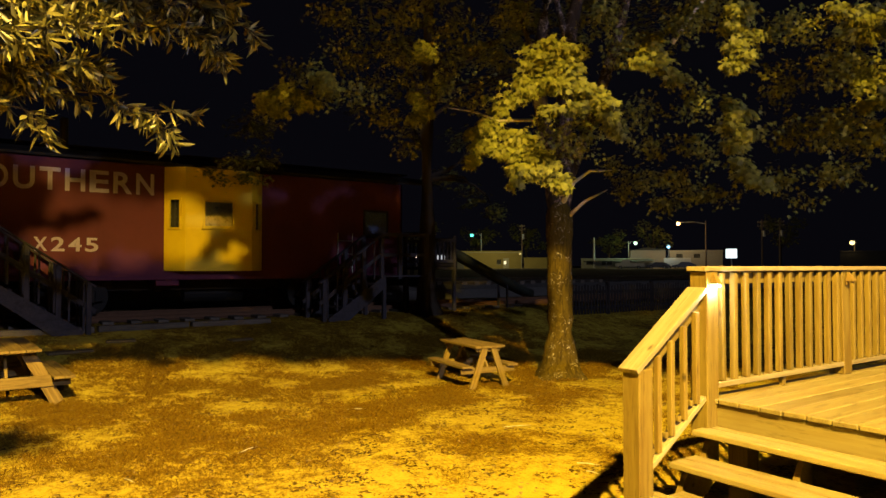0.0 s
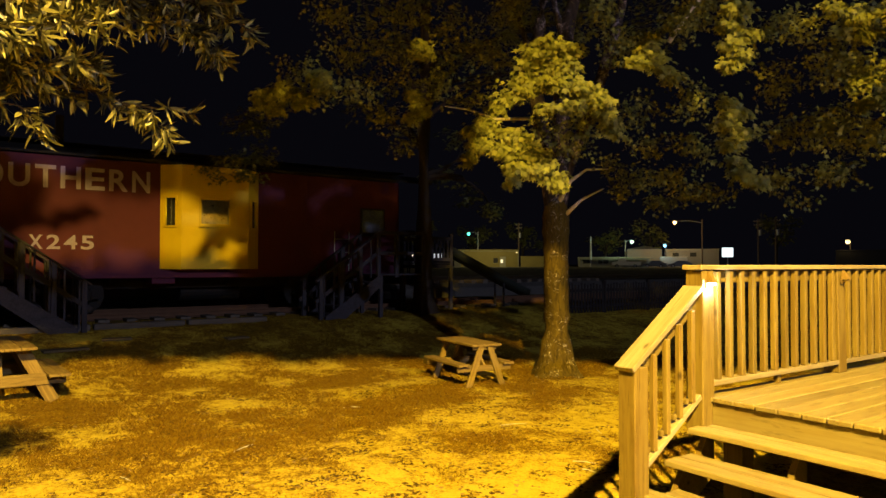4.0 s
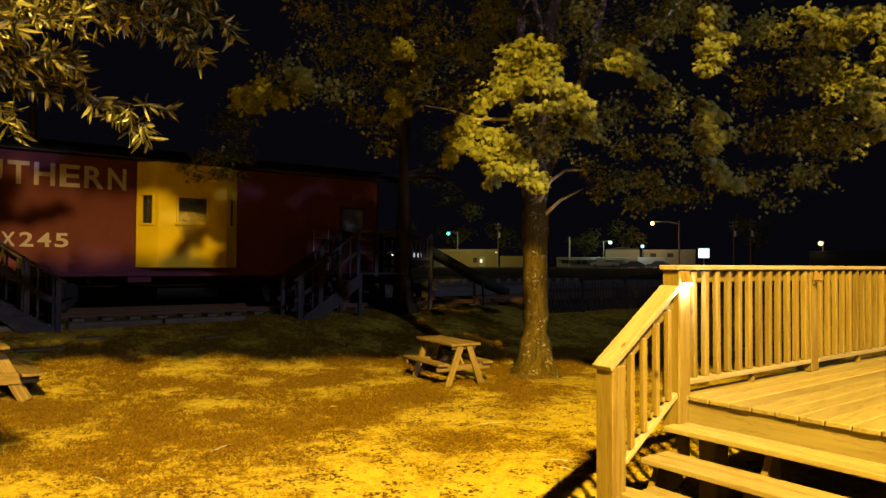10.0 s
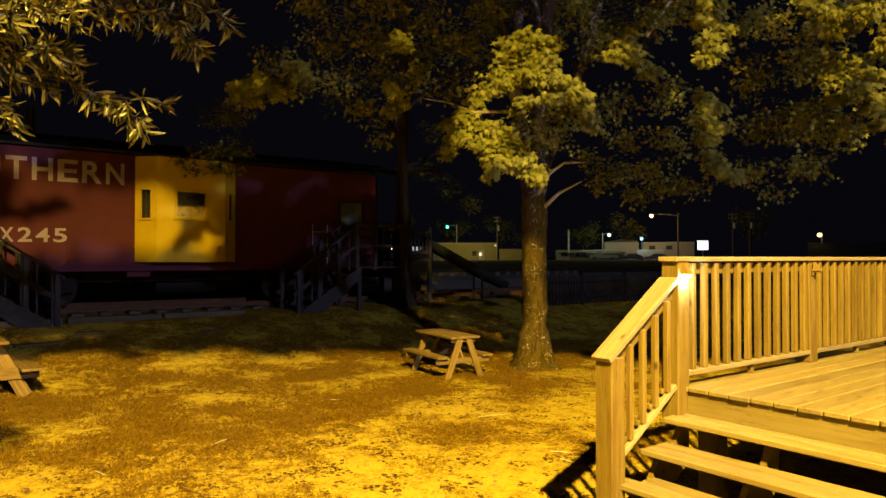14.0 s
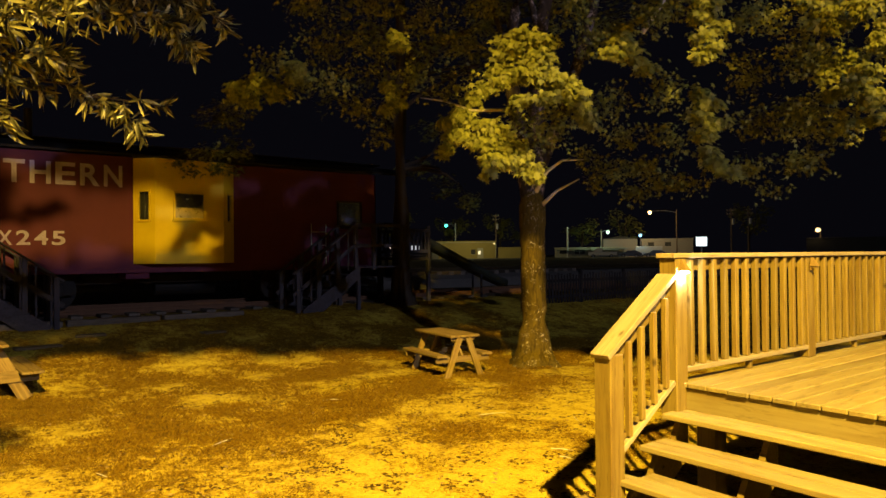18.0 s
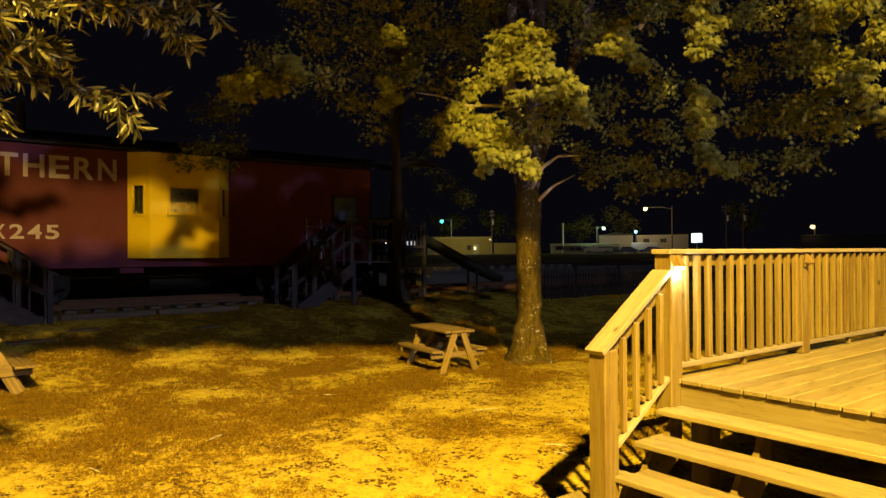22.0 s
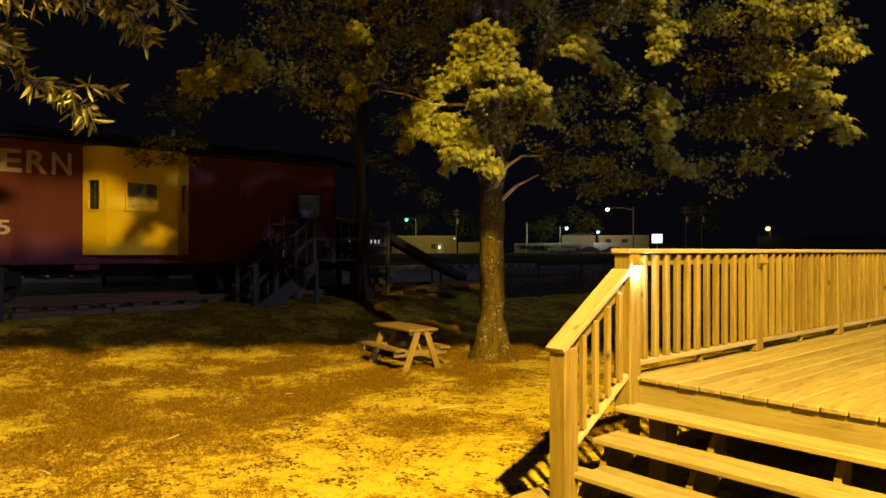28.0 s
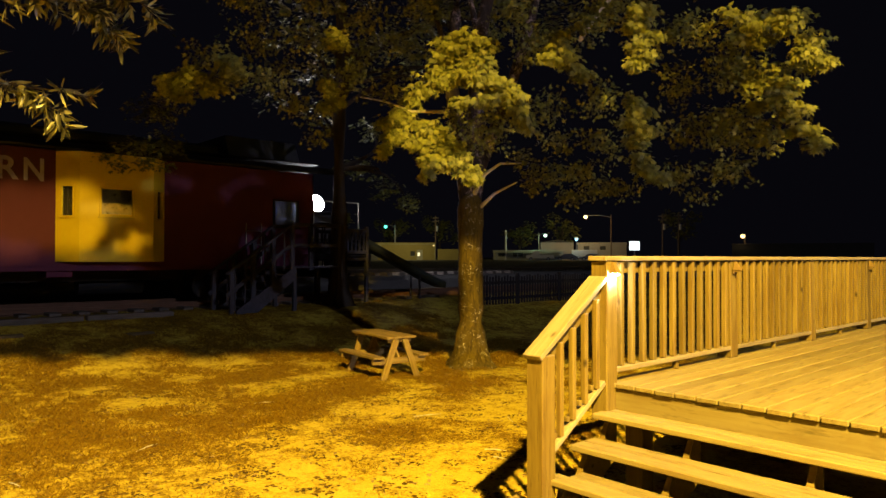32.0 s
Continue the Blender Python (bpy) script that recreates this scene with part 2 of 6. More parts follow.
def bark_material(name, dark, mid, lichen, edge, spread_from):
    """Furrowed bark with hard-edged lichen patches in groups."""
    m = mat(name, mid, 0.95, 0.0, 0.15)
    tc = nd(m, "ShaderNodeTexCoord")
    mp = nd(m, "ShaderNodeMapping")
    mp.inputs["Scale"].default_value = (9.0, 9.0, 2.4)
    wire(m, tc, "Object", mp, "Vector")
    a = nd(m, "ShaderNodeTexNoise", Scale=1.6, Detail=8.0, Roughness=0.7, Distortion=1.0)
    wire(m, mp, 0, a, "Vector")
    ra = ramp(m, [(0.35, dark), (0.62, mid)])
    wire(m, a, "Fac", ra, "Fac")
    b = nd(m, "ShaderNodeTexNoise", Scale=15.0, Detail=7.0, Roughness=0.72, Distortion=1.2)
    wire(m, tc, "Object", b, "Vector")
    rb = ramp(m, [(edge, (0, 0, 0)), (edge + 0.04, (1, 1, 1))])
    wire(m, b, "Fac", rb, "Fac")
    b2 = nd(m, "ShaderNodeTexNoise", Scale=4.0, Detail=4.0, Roughness=0.6)
    wire(m, tc, "Object", b2, "Vector")
    rb2 = ramp(m, [(spread_from, (0, 0, 0)), (spread_from + 0.12, (1, 1, 1))])
    wire(m, b2, "Fac", rb2, "Fac")
    both = nd(m, "ShaderNodeMath")
    both.operation = "MULTIPLY"
    wire(m, rb, "Color", both, 0)
    wire(m, rb2, "Color", both, 1)
    c = mixed(m, (ra, "Color"), lichen, (both, 0))
    wire(m, c, 2, bsdf(m), "Base Color")
    bump(m, a, "Fac", 0.8, 0.015)
    return m


BARK = bark_material("maple_bark", (0.022, 0.0145, 0.003), (0.070, 0.049, 0.0055), (0.30, 0.27, 0.24), 0.565, 0.46)
# darker copy of BARK with real lichen; crown shade put into the colour
UPPERBARK = bark_material("shaded_upper_bark", (0.008, 0.006, 0.006), (0.034, 0.026, 0.024), (0.20, 0.17, 0.19), 0.52, 0.44)
# branch bark twice, light put into the pale colour, shade into the dark
TWIG = worn("lit_branch_bark", (0.44, 0.42, 0.46), (0.09, 0.075, 0.07), 8.0, 0.9)
SHADETWIG = worn("shaded_branch_bark", (0.0288, 0.023, 0.0179), (0.016, 0.0128, 0.0102), 8.0, 0.95)


def leaf_material(name, colour, other, rough=0.45, through=0.35, spec=0.2, lift=1.35):
    m = mat(name, colour, rough, 0.0, spec)
    geo = nd(m, "ShaderNodeNewGeometry")
    r = ramp(m, [(0.0, other), (0.55, colour), (1.0, tuple(min(1, v * lift) for v in colour))])
    wire(m, geo, "Random Per Island", r, "Fac")
    wire(m, r, "Color", bsdf(m), "Base Color")
    t = nd(m, "ShaderNodeBsdfTranslucent")
    wire(m, r, "Color", t, "Color")
    mx = nd(m, "ShaderNodeMixShader")
    mx.inputs[0].default_value = through
    out = m.node_tree.nodes["Material Output"]
    wire(m, bsdf(m), 0, mx, 1)
    wire(m, t, 0, mx, 2)
    wire(m, mx, 0, out, 0)
    return m


MAPLE_LEAF = leaf_material("maple_leaf", (0.115, 0.121, 0.024), (0.062, 0.066, 0.018), 0.55, 0.08, 0.20, lift=1.3)
# leaf tones spread wide: lit and shaded leaves put into the colour
WILLOW_LEAF = leaf_material("narrow_oak_leaf", (0.042, 0.039, 0.014), (0.004, 0.0045, 0.003), 0.38, 0.08, 0.42, 5.0)
GRASS = leaf_material("thin_grass", (0.142, 0.086, 0.005), (0.072, 0.038, 0.0026), 0.8, 0.25, 0.1)
DARKLEAF = leaf_material("dark_leaf_crumb", (0.0832, 0.048, 0.0064), (0.032, 0.0179, 0.0032), 0.9, 0.1)
DRYLEAF = leaf_material("dry_fallen_leaf", (0.2176, 0.1536, 0.0768), (0.1024, 0.064, 0.032), 0.8, 0.1)


def ground_material():
    m = mat("sandy_lawn", (0.3, 0.24, 0.14), 0.95, 0.0, 0.1)
    tc = nd(m, "ShaderNodeTexCoord")
    bare = nd(m, "ShaderNodeAttribute")
    bare.attribute_name = "bare"
    mid = nd(m, "ShaderNodeTexNoise", Scale=3.2, Detail=6.0, Roughness=0.70, Distortion=0.5)
    small = nd(m, "ShaderNodeTexNoise", Scale=26.0, Detail=6.0, Roughness=0.75)
    fine = nd(m, "ShaderNodeTexNoise", Scale=110.0, Detail=5.0, Roughness=0.8)
    for n in (mid, small, fine):
        wire(m, tc, "Object", n, "Vector")

    def add(a, ao, k, b, bo=None):
        n = nd(m, "ShaderNodeMath")
        n.operation = "MULTIPLY_ADD"
        wire(m, a, ao, n, 0)
        n.inputs[1].default_value = k
        if bo is None:
            n.inputs[2].default_value = b
        else:
            wire(m, b, bo, n, 2)
        return n

    mid2 = nd(m, "ShaderNodeTexNoise", Scale=6.0, Detail=6.0, Roughness=0.72, Distortion=0.4)
    wire(m, tc, "Object", mid2, "Vector")
    s0 = add(bare, "Fac", 0.30, -2.03)
    patches = add(mid2, "Fac", 1.65, s0, 0)
    s1 = add(mid, "Fac", 0.55, patches, 0)
    s2 = add(small, "Fac", 1.55, s1, 0)
    half = add(fine, "Fac", 1.45, s2, 0)
    sep = nd(m, "ShaderNodeSeparateXYZ")
    wire(m, tc, "Object", sep, 0)
    col = ramp(m, [(0.08, (0.0301, 0.0174, 0.002)), (0.26, (0.1104, 0.0655, 0.0047)), (0.50, (0.1705, 0.1016, 0.0053)), (0.58, (0.2407, 0.1672, 0.0147)),
                   (0.70, (0.3344, 0.2508, 0.0234)), (1.0, (0.4347, 0.3477, 0.0401))])
    wire(m, half, 0, col, "Fac")
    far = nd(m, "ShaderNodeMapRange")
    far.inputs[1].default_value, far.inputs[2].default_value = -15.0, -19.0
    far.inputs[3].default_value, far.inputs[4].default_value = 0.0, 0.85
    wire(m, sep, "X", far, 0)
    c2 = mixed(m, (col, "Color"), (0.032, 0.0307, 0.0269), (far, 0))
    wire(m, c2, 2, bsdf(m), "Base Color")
    h = add(fine, "Fac", 0.5, small, "Fac")
    bump(m, h, 0, 0.9, 0.03)
    return m


GROUND = ground_material()


# ---- mesh helpers ----
def mesh_of(bm, material, smooth=False):
    me = bpy.data.meshes.new("mesh")
    bm.to_mesh(me)
    bm.free()
    if material:
        me.materials.append(material)
    if smooth:
        me.shade_smooth()
    return me


def place(name, me, parent=None, m=None, label=""):
    ob = new(name, me)
    ob.parent = parent
    if m is not None:
        ob.matrix_basis = m
    return tagged(ob, label)


def part(name, bm, material, parent, label="", m=None, smooth=False):
    return place(name, mesh_of(bm, material, smooth), parent, m, label)


def base(name, label, category, m=None, group="", kind=""):
    ob = new(name)
    ob.empty_display_size = 0.1
    if m is not None:
        ob.matrix_basis = m
    return tagged(ob, label, category, group, kind)


def box(bm, lo, hi, bevel=0.0):
    """An axis-aligned block from corner lo to corner hi, with bevelled edges."""
    r = bmesh.ops.create_cube(bm, size=1.0)
    lo, hi = Vector(lo), Vector(hi)
    for v in r["verts"]:
        v.co = Vector(((lo[i] + hi[i]) / 2 + v.co[i] * (hi[i] - lo[i]) for i in range(3)))
    if bevel:
        edges = {e for v in r["verts"] for e in v.link_edges}
        bmesh.ops.bevel(bm, geom=list(edges), offset=bevel, segments=1, profile=0.7, affect="EDGES")
    return bm


def block(lo, hi, bevel=0.004):
    return box(bmesh.new(), lo, hi, bevel)


def tube(bm, pts, radii, sides=10, wobble=0.0, cap=True):
    """A tapered round limb through pts."""
    rings = []
    pts = [Vector(p) for p in pts]
    for i, p in enumerate(pts):
        d = (pts[min(i + 1, len(pts) - 1)] - pts[max(i - 1, 0)]).normalized()
        q = d.to_track_quat("Z", "Y")
        ring = []
        for k in range(sides):
            a = 2 * math.pi * k / sides
            r = radii[i] * (1 + wobble * noise.noise(Vector((3 * math.cos(a) + p.x, 3 * math.sin(a) + p.y, 1.5 * p.z))))
            ring.append(bm.verts.new(p + q @ Vector((r * math.cos(a), r * math.sin(a), 0))))
        rings.append(ring)
    for a, b in zip(rings, rings[1:]):
        for k in range(sides):
            bm.faces.new((a[k], a[(k + 1) % sides], b[(k + 1) % sides], b[k]))
    if cap:
        bm.faces.new(rings[0][::-1])
        bm.faces.new(rings[-1])
    return bm


def rod(a, b, r, sides=10):
    return tube(bmesh.new(), [a, b], [r, r], sides)


def disc(r, depth, sides=24, bevel=0.0):
    """A round plate about the y axis."""
    bm = bmesh.new()
    bmesh.ops.create_cone(bm, cap_ends=True, segments=sides, radius1=r, radius2=r, depth=depth,
                          matrix=Matrix.Rotation(radians(90), 4, "X"))
    if bevel:
        bmesh.ops.bevel(bm, geom=[e for e in bm.edges if len(e.link_faces) == 2 and e.calc_face_angle() > 1], offset=bevel,
                        segments=2, affect="EDGES")
    return bm


def ring_x(pts, x0, x1):
    """A prism: the outline pts in y, z drawn from x0 to x1."""
    bm = bmesh.new()
    a = [bm.verts.new((x0, y, z)) for y, z in pts]
    b = [bm.verts.new((x1, y, z)) for y, z in pts]
    n = len(pts)
    bm.faces.new(a)
    bm.faces.new(b[::-1])
    for i in range(n):
        bm.faces.new((a[i], b[i], b[(i + 1) % n], a[(i + 1) % n]))
    bmesh.ops.recalc_face_normals(bm, faces=bm.faces)
    return bm


def ring_y(pts, y0, y1):
    """A prism: the outline pts in x, z drawn from y0 to y1."""
    bm = ring_x(pts, y0, y1)
    for v in bm.verts:
        v.co = Vector((v.co.y, v.co.x, v.co.z))
    bmesh.ops.recalc_face_normals(bm, faces=bm.faces)
    return bm


LUMBER = {}


def lumber(name, a, b, w, h, material, parent, up=(0, 0, 1), label="", bevel=0.004):
    """A sawn piece from a to b: w wide, h high along up. Its grain runs along it. Alike pieces share a mesh."""
    a, b, up = Vector(a), Vector(b), Vector(up)
    x = (b - a).normalized()
    y = up.cross(x).normalized()
    z = x.cross(y)
    length = (b - a).length
    key = (round(length, 3), w, h, material.name)
    if key not in LUMBER:
        LUMBER[key] = mesh_of(block((-length / 2, -w / 2, -h / 2), (length / 2, w / 2, h / 2), min(bevel, w / 5, h / 5)), material)
    rot = Matrix((x, y, z)).transposed().to_4x4()
    return place(name, LUMBER[key], parent, Matrix.Translation((a + b) / 2) @ rot, label)


def holed(u0, u1, v0, v1, t0, t1, holes):
    """One connected wall with openings cut through it: u along, v up, t0..t1 thick; lies in y, z with its thickness along x."""
    us = sorted({u0, u1, *[min(max(v, u0), u1) for h in holes for v in h[:2]]})
    vs = sorted({v0, v1, *[min(max(v, v0), v1) for h in holes for v in h[2:]]})
    bm = bmesh.new()
    nu, nv = len(us), len(vs)
    grid = [[[bm.verts.new((t, a, b)) for b in vs] for a in us] for t in (t0, t1)]

    def solid(i, j):
        if not (0 <= i < nu - 1 and 0 <= j < nv - 1):
            return False
        a, b = (us[i] + us[i + 1]) / 2, (vs[j] + vs[j + 1]) / 2
        return not any(h[0] < a < h[1] and h[2] < b < h[3] for h in holes)

    for i in range(nu - 1):
        for j in range(nv - 1):
            if not solid(i, j):
                continue
            for s in (0, 1):
                g = grid[s]
                bm.faces.new((g[i][j], g[i + 1][j], g[i + 1][j + 1], g[i][j + 1]))
            for di, dj, a, b in ((-1, 0, (i, j), (i, j + 1)), (1, 0, (i + 1, j), (i + 1, j + 1)), (0, -1, (i, j), (i + 1, j)), (0, 1, (i, j + 1), (i + 1, j + 1))):
                if not solid(i + di, j + dj):
                    bm.faces.new((grid[0][a[0]][a[1]], grid[0][b[0]][b[1]], grid[1][b[0]][b[1]], grid[1][a[0]][a[1]]))
    loose = [v for v in bm.verts if not v.link_faces]
    bmesh.ops.delete(bm, geom=loose, context="VERTS")
    bmesh.ops.recalc_face_normals(bm, faces=bm.faces)
    return bm


def swapped(bm):
    """The same with x and y exchanged."""
    for v in bm.verts:
        v.co = Vector((v.co.y, v.co.x, v.co.z))
    bmesh.ops.recalc_face_normals(bm, faces=bm.faces)
    return bm


def lettering(text, height, material, parent, y, z, x, name="lettering", width=None):
    """Raised letters on a wall that faces +x, built from the built-in font, starting at y."""
    cu = bpy.data.curves.new("letters", "FONT")
    cu.body, cu.size, cu.extrude, cu.offset = text, height / 0.69, 0.002, 0.012 * height / 0.4
    tmp = bpy.data.objects.new("letters", cu)
    scene.collection.objects.link(tmp)
    bpy.context.view_layer.update()
    me = bpy.data.meshes.new_from_object(tmp.evaluated_get(bpy.context.evaluated_depsgraph_get()))
    bpy.data.objects.remove(tmp)
    bpy.data.curves.remove(cu)
    lo = min(v.co.x for v in me.vertices)
    hi = max(v.co.x for v in me.vertices)
    sx = (width / (hi - lo)) if width else 1.0
    for v in me.vertices:
        v.co = Vector((v.co.z, (v.co.x - lo) * sx, v.co.y))
    me.materials.clear()
    me.materials.append(material)
    return place(name, me, parent, Matrix.Translation((x, y, z)))


# ---- ground ----
def smooth(a, b, x):
    t = max(0.0, min(1.0, (x - a) / (b - a)))
    return t * t * (3 - 2 * t)


def ground_height(x, y):
    h = 0.68 * smooth(-10.6, -15.0, x) + 0.12 * smooth(-17.5, -19.0, x)
    far = math.hypot(x, y)
    h += (1.45 - h) * smooth(38, 60, far)
    if far < 30:
        h += 0.018 * noise.noise(Vector((x * 0.9, y * 0.9, 0))) + 0.010 * noise.noise(Vector((x * 4, y * 4, 3)))
    return h


def spread(lo, hi, step, reach):
    """Coordinates that are dense from lo to hi and grow coarser out to +-reach."""
    out = list(np.arange(lo, hi, step))
    d, p = step, lo
    while p > -reach:
        d *= 1.35
        p -= d
        out.insert(0, p)
    d, p = step, out[-1]
    while p < reach:
        d *= 1.35
        p += d
        out.append(p)
    return out


def sand_amount(x, y):
    v = noise.fractal(Vector((x * 1.05, y * 1.05, 0.3)), 0.8, 2.0, 5)
    return v + 0.62 * smooth(-8.3, -5.0, x - 0.12 * y)


def make_ground():
    xs, ys = spread(-16.0, -1.5, 0.09, 2500), spread(-1.5, 13.0, 0.09, 2500)
    verts = [(x, y, ground_height(x, y)) for x in xs for y in ys]
    n = len(ys)
    faces = [(i * n + j, (i + 1) * n + j, (i + 1) * n + j + 1, i * n + j + 1) for i in range(len(xs) - 1) for j in range(n - 1)]
    me = bpy.data.meshes.new("ground")
    me.from_pydata(verts, [], faces)
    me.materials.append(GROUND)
    mask = me.attributes.new("bare", "FLOAT", "POINT")
    mask.data.foreach_set("value", [sand_amount(v[0], v[1]) if abs(v[0]) < 40 and abs(v[1]) < 40 else 0.0 for v in verts])
    me.shade_smooth()
    tagged(place("ground", me), "patchy lawn worn to bare sandy dirt", "ground", kind="structure")


make_ground()


def make_grass():
    rng = np.random.default_rng(3)
    verts, faces = [], []
    made = 0
    while made < 170000:
        # more blades where the lawn is near
        x = -3.2 - 12.5 * rng.random() ** 1.25
        y = -1.0 + 12.5 * rng.random()
        if sand_amount(x, y) + 0.9 * rng.random() > 0.46:
            continue
        z = ground_height(x, y)
        a, ln, w = rng.random() * 6.283, 0.010 + 0.030 * rng.random(), 0.0012 + 0.0012 * rng.random()
        lean = ln * (0.3 + 0.9 * rng.random())
        b = rng.random() * 6.283
        i = len(verts)
        dx, dy = math.cos(a) * w, math.sin(a) * w
        ex, ey = math.cos(b) * lean, math.sin(b) * lean
        verts += [(x - dx, y - dy, z - 0.004), (x + dx, y + dy, z - 0.004), (x + dx * 0.7 + ex * 0.4, y + dy * 0.7 + ey * 0.4, z + ln * 0.6),
                  (x + ex, y + ey, z + ln * 0.85)]
        faces += [(i, i + 1, i + 2), (i, i + 2, i + 3)]
        made += 1
    # longer tufts farther back, where the lawn is less worn
    made = 0
    while made < 9000:
        x, y = -5.6 - 7.6 * rng.random(), -0.8 + 12.6 * rng.random()
        if sand_amount(x, y) + 0.7 * rng.random() + 0.6 * smooth(-7.6, -5.6, x) > 0.32:
            continue
        z, tall = ground_height(x, y) - 0.004, 0.6 + 0.8 * rng.random()
        for _ in range(12):
            a, b, r = rng.random(3) * 6.283
            ln, w, off = (0.020 + 0.035 * rng.random()) * tall, 0.0016 + 0.0018 * rng.random(), 0.05 * rng.random()
            px, py = x + math.cos(r) * off, y + math.sin(r) * off
            dx, dy, lean = math.cos(a) * w, math.sin(a) * w, ln * (0.2 + 0.8 * rng.random())
            ex, ey = math.cos(b) * lean, math.sin(b) * lean
            i = len(verts)
            verts += [(px - dx, py - dy, z), (px + dx, py + dy, z), (px + dx * 0.7 + ex * 0.4, py + dy * 0.7 + ey * 0.4, z + ln * 0.65), (px + ex, py + ey, z + ln)]
            faces += [(i, i + 1, i + 2), (i, i + 2, i + 3)]
        made += 1
    me = bpy.data.meshes.new("grass")
    me.from_pydata(verts, [], faces)
    me.materials.append(GRASS)
    tagged(place("lawn_grass", me), "short thin dry grass in patches on the dirt", "grass", kind="stuff")


def make_litter():
    rng = np.random.default_rng(8)
    verts, faces = [], []
    for _ in range(2600):
        x, y = -3.2 - 9.5 * rng.random() ** 1.2, -0.5 + 9.5 * rng.random()
        z = ground_height(x, y) + 0.004
        a, s = rng.random() * 6.283, 0.012 + 0.030 * rng.random() ** 2
        c, d = math.cos(a) * s, math.sin(a) * s
        k = 0.35 + 0.3 * rng.random()
        t = rng.random() * 0.018
        i = len(verts)
        verts += [(x - c, y - d, z), (x + d * k, y - c * k, z + t), (x + c, y + d, z + 0.4 * t), (x - d * k, y + c * k, z + t * 0.6)]
        faces += [(i, i + 1, i + 2), (i, i + 2, i + 3)]
    me = bpy.data.meshes.new("litter")
    me.from_pydata(verts, [], faces)
    me.materials.append(DRYLEAF)
    tagged(place("leaf_litter", me), "dry brown fallen leaves scattered on the dirt", "leaf litter", kind="stuff")
    verts, faces = [], []
    made = 0
    while made < 15000:
        x, y = -3.0 - 7.5 * rng.random() ** 1.2, -0.8 + 9.0 * rng.random()
        if noise.fractal(Vector((x * 2.6, y * 2.6, 5)), 0.7, 2.0, 4) + 0.22 * rng.random() < 0.28:
            continue
        z = ground_height(x, y) + 0.002
        a, s = rng.random() * 6.283, 0.006 + 0.030 * rng.random() ** 2
        c, d = math.cos(a) * s, math.sin(a) * s
        k, t = 0.4 + 0.4 * rng.random(), 0.002 + rng.random() * 0.010
        i = len(verts)
        verts += [(x - c, y - d, z), (x + d * k, y - c * k, z + t), (x + c, y + d, z + 0.4 * t), (x - d * k, y + c * k, z + t * 0.6)]
        faces += [(i, i + 1, i + 2), (i, i + 2, i + 3)]
        made += 1
    me = bpy.data.meshes.new("crumbs")
    me.from_pydata(verts, [], faces)
    me.materials.append(DARKLEAF)
    tagged(place("leaf_crumbs", me), "dark crumbled leaf bits on the sand", "leaf litter", kind="stuff")
    for x, y, a, ln in (((-4.6, 4.9, 30, 0.22), (-4.4, 4.75, 5, 0.16), (-6.2, 5.4, 70, 0.35), (-7.0, 2.4, 120, 0.28),
                                      (-5.4, 6.0, -35, 0.3), (-6.6, 1.2, 15, 0.2), (-8.2, 4.3, 60, 0.26))):
        c, s = math.cos(radians(a)) * ln / 2, math.sin(radians(a)) * ln / 2
        z = ground_height(x, y) + 0.008
        tw = base("twig", "thin dry twig lying on the dirt", "twig", Matrix.Translation((x, y, z)), "fallen twigs")
        part("stem", tube(bmesh.new(), [(-c, -s, 0), (0.1 * s, -0.1 * c, 0.012), (c, s, 0.004)], [0.004, 0.005, 0.002], 5), TWIG, tw)


make_grass()
make_litter()

# ---- the wooden deck and its steps ----
DX, DY, DZ = -2.756, 4.086, 1.037
RAILX = -2.756
POST = 0.13


def make_deck():
    deck = base("wooden_deck", "new pressure-treated pine deck with a railed edge", "deck", kind="structure")
    rng = random.Random(5)
    x = DX - 0.06
    while x < 1.6:
        w = 0.138
        lumber("deck_board", (x + w / 2, DY - 0.012 + rng.uniform(-0.003, 0.003), DZ - 0.017 + rng.uniform(-0.0015, 0.0015)),
               (x + w / 2, 11.6, DZ - 0.017), w, 0.034, DECKPINE, deck, bevel=0.006)
        x += w + 0.0065
    lumber("rim_joist", (DX - 0.05, DY + 0.030, DZ - 0.155), (1.62, DY + 0.030, DZ - 0.155), 0.038, 0.238, DECKPINE, deck)
    lumber("rim_joist", (DX - 0.05, DY + 0.07, DZ - 0.165), (DX - 0.05, 11.55, DZ - 0.165), 0.038, 0.24, PINE, deck)
    for k in range(8):
        y = DY + 0.9 + 1.0 * k
        lumber("joist", (DX, y, DZ - 0.16), (1.6, y, DZ - 0.16), 0.038, 0.22, PINE, deck)
    for i in range(3):
        for k in range(4):
            px, py = DX + 0.1 + 2.0 * i, DY + 0.25 + 2.4 * k
            z0 = ground_height(px, py) - 0.1
            lumber("support_post", (px, py, z0), (px, py, DZ - 0.27), 0.14, 0.14, PINE, deck, up=(0, 1, 0))


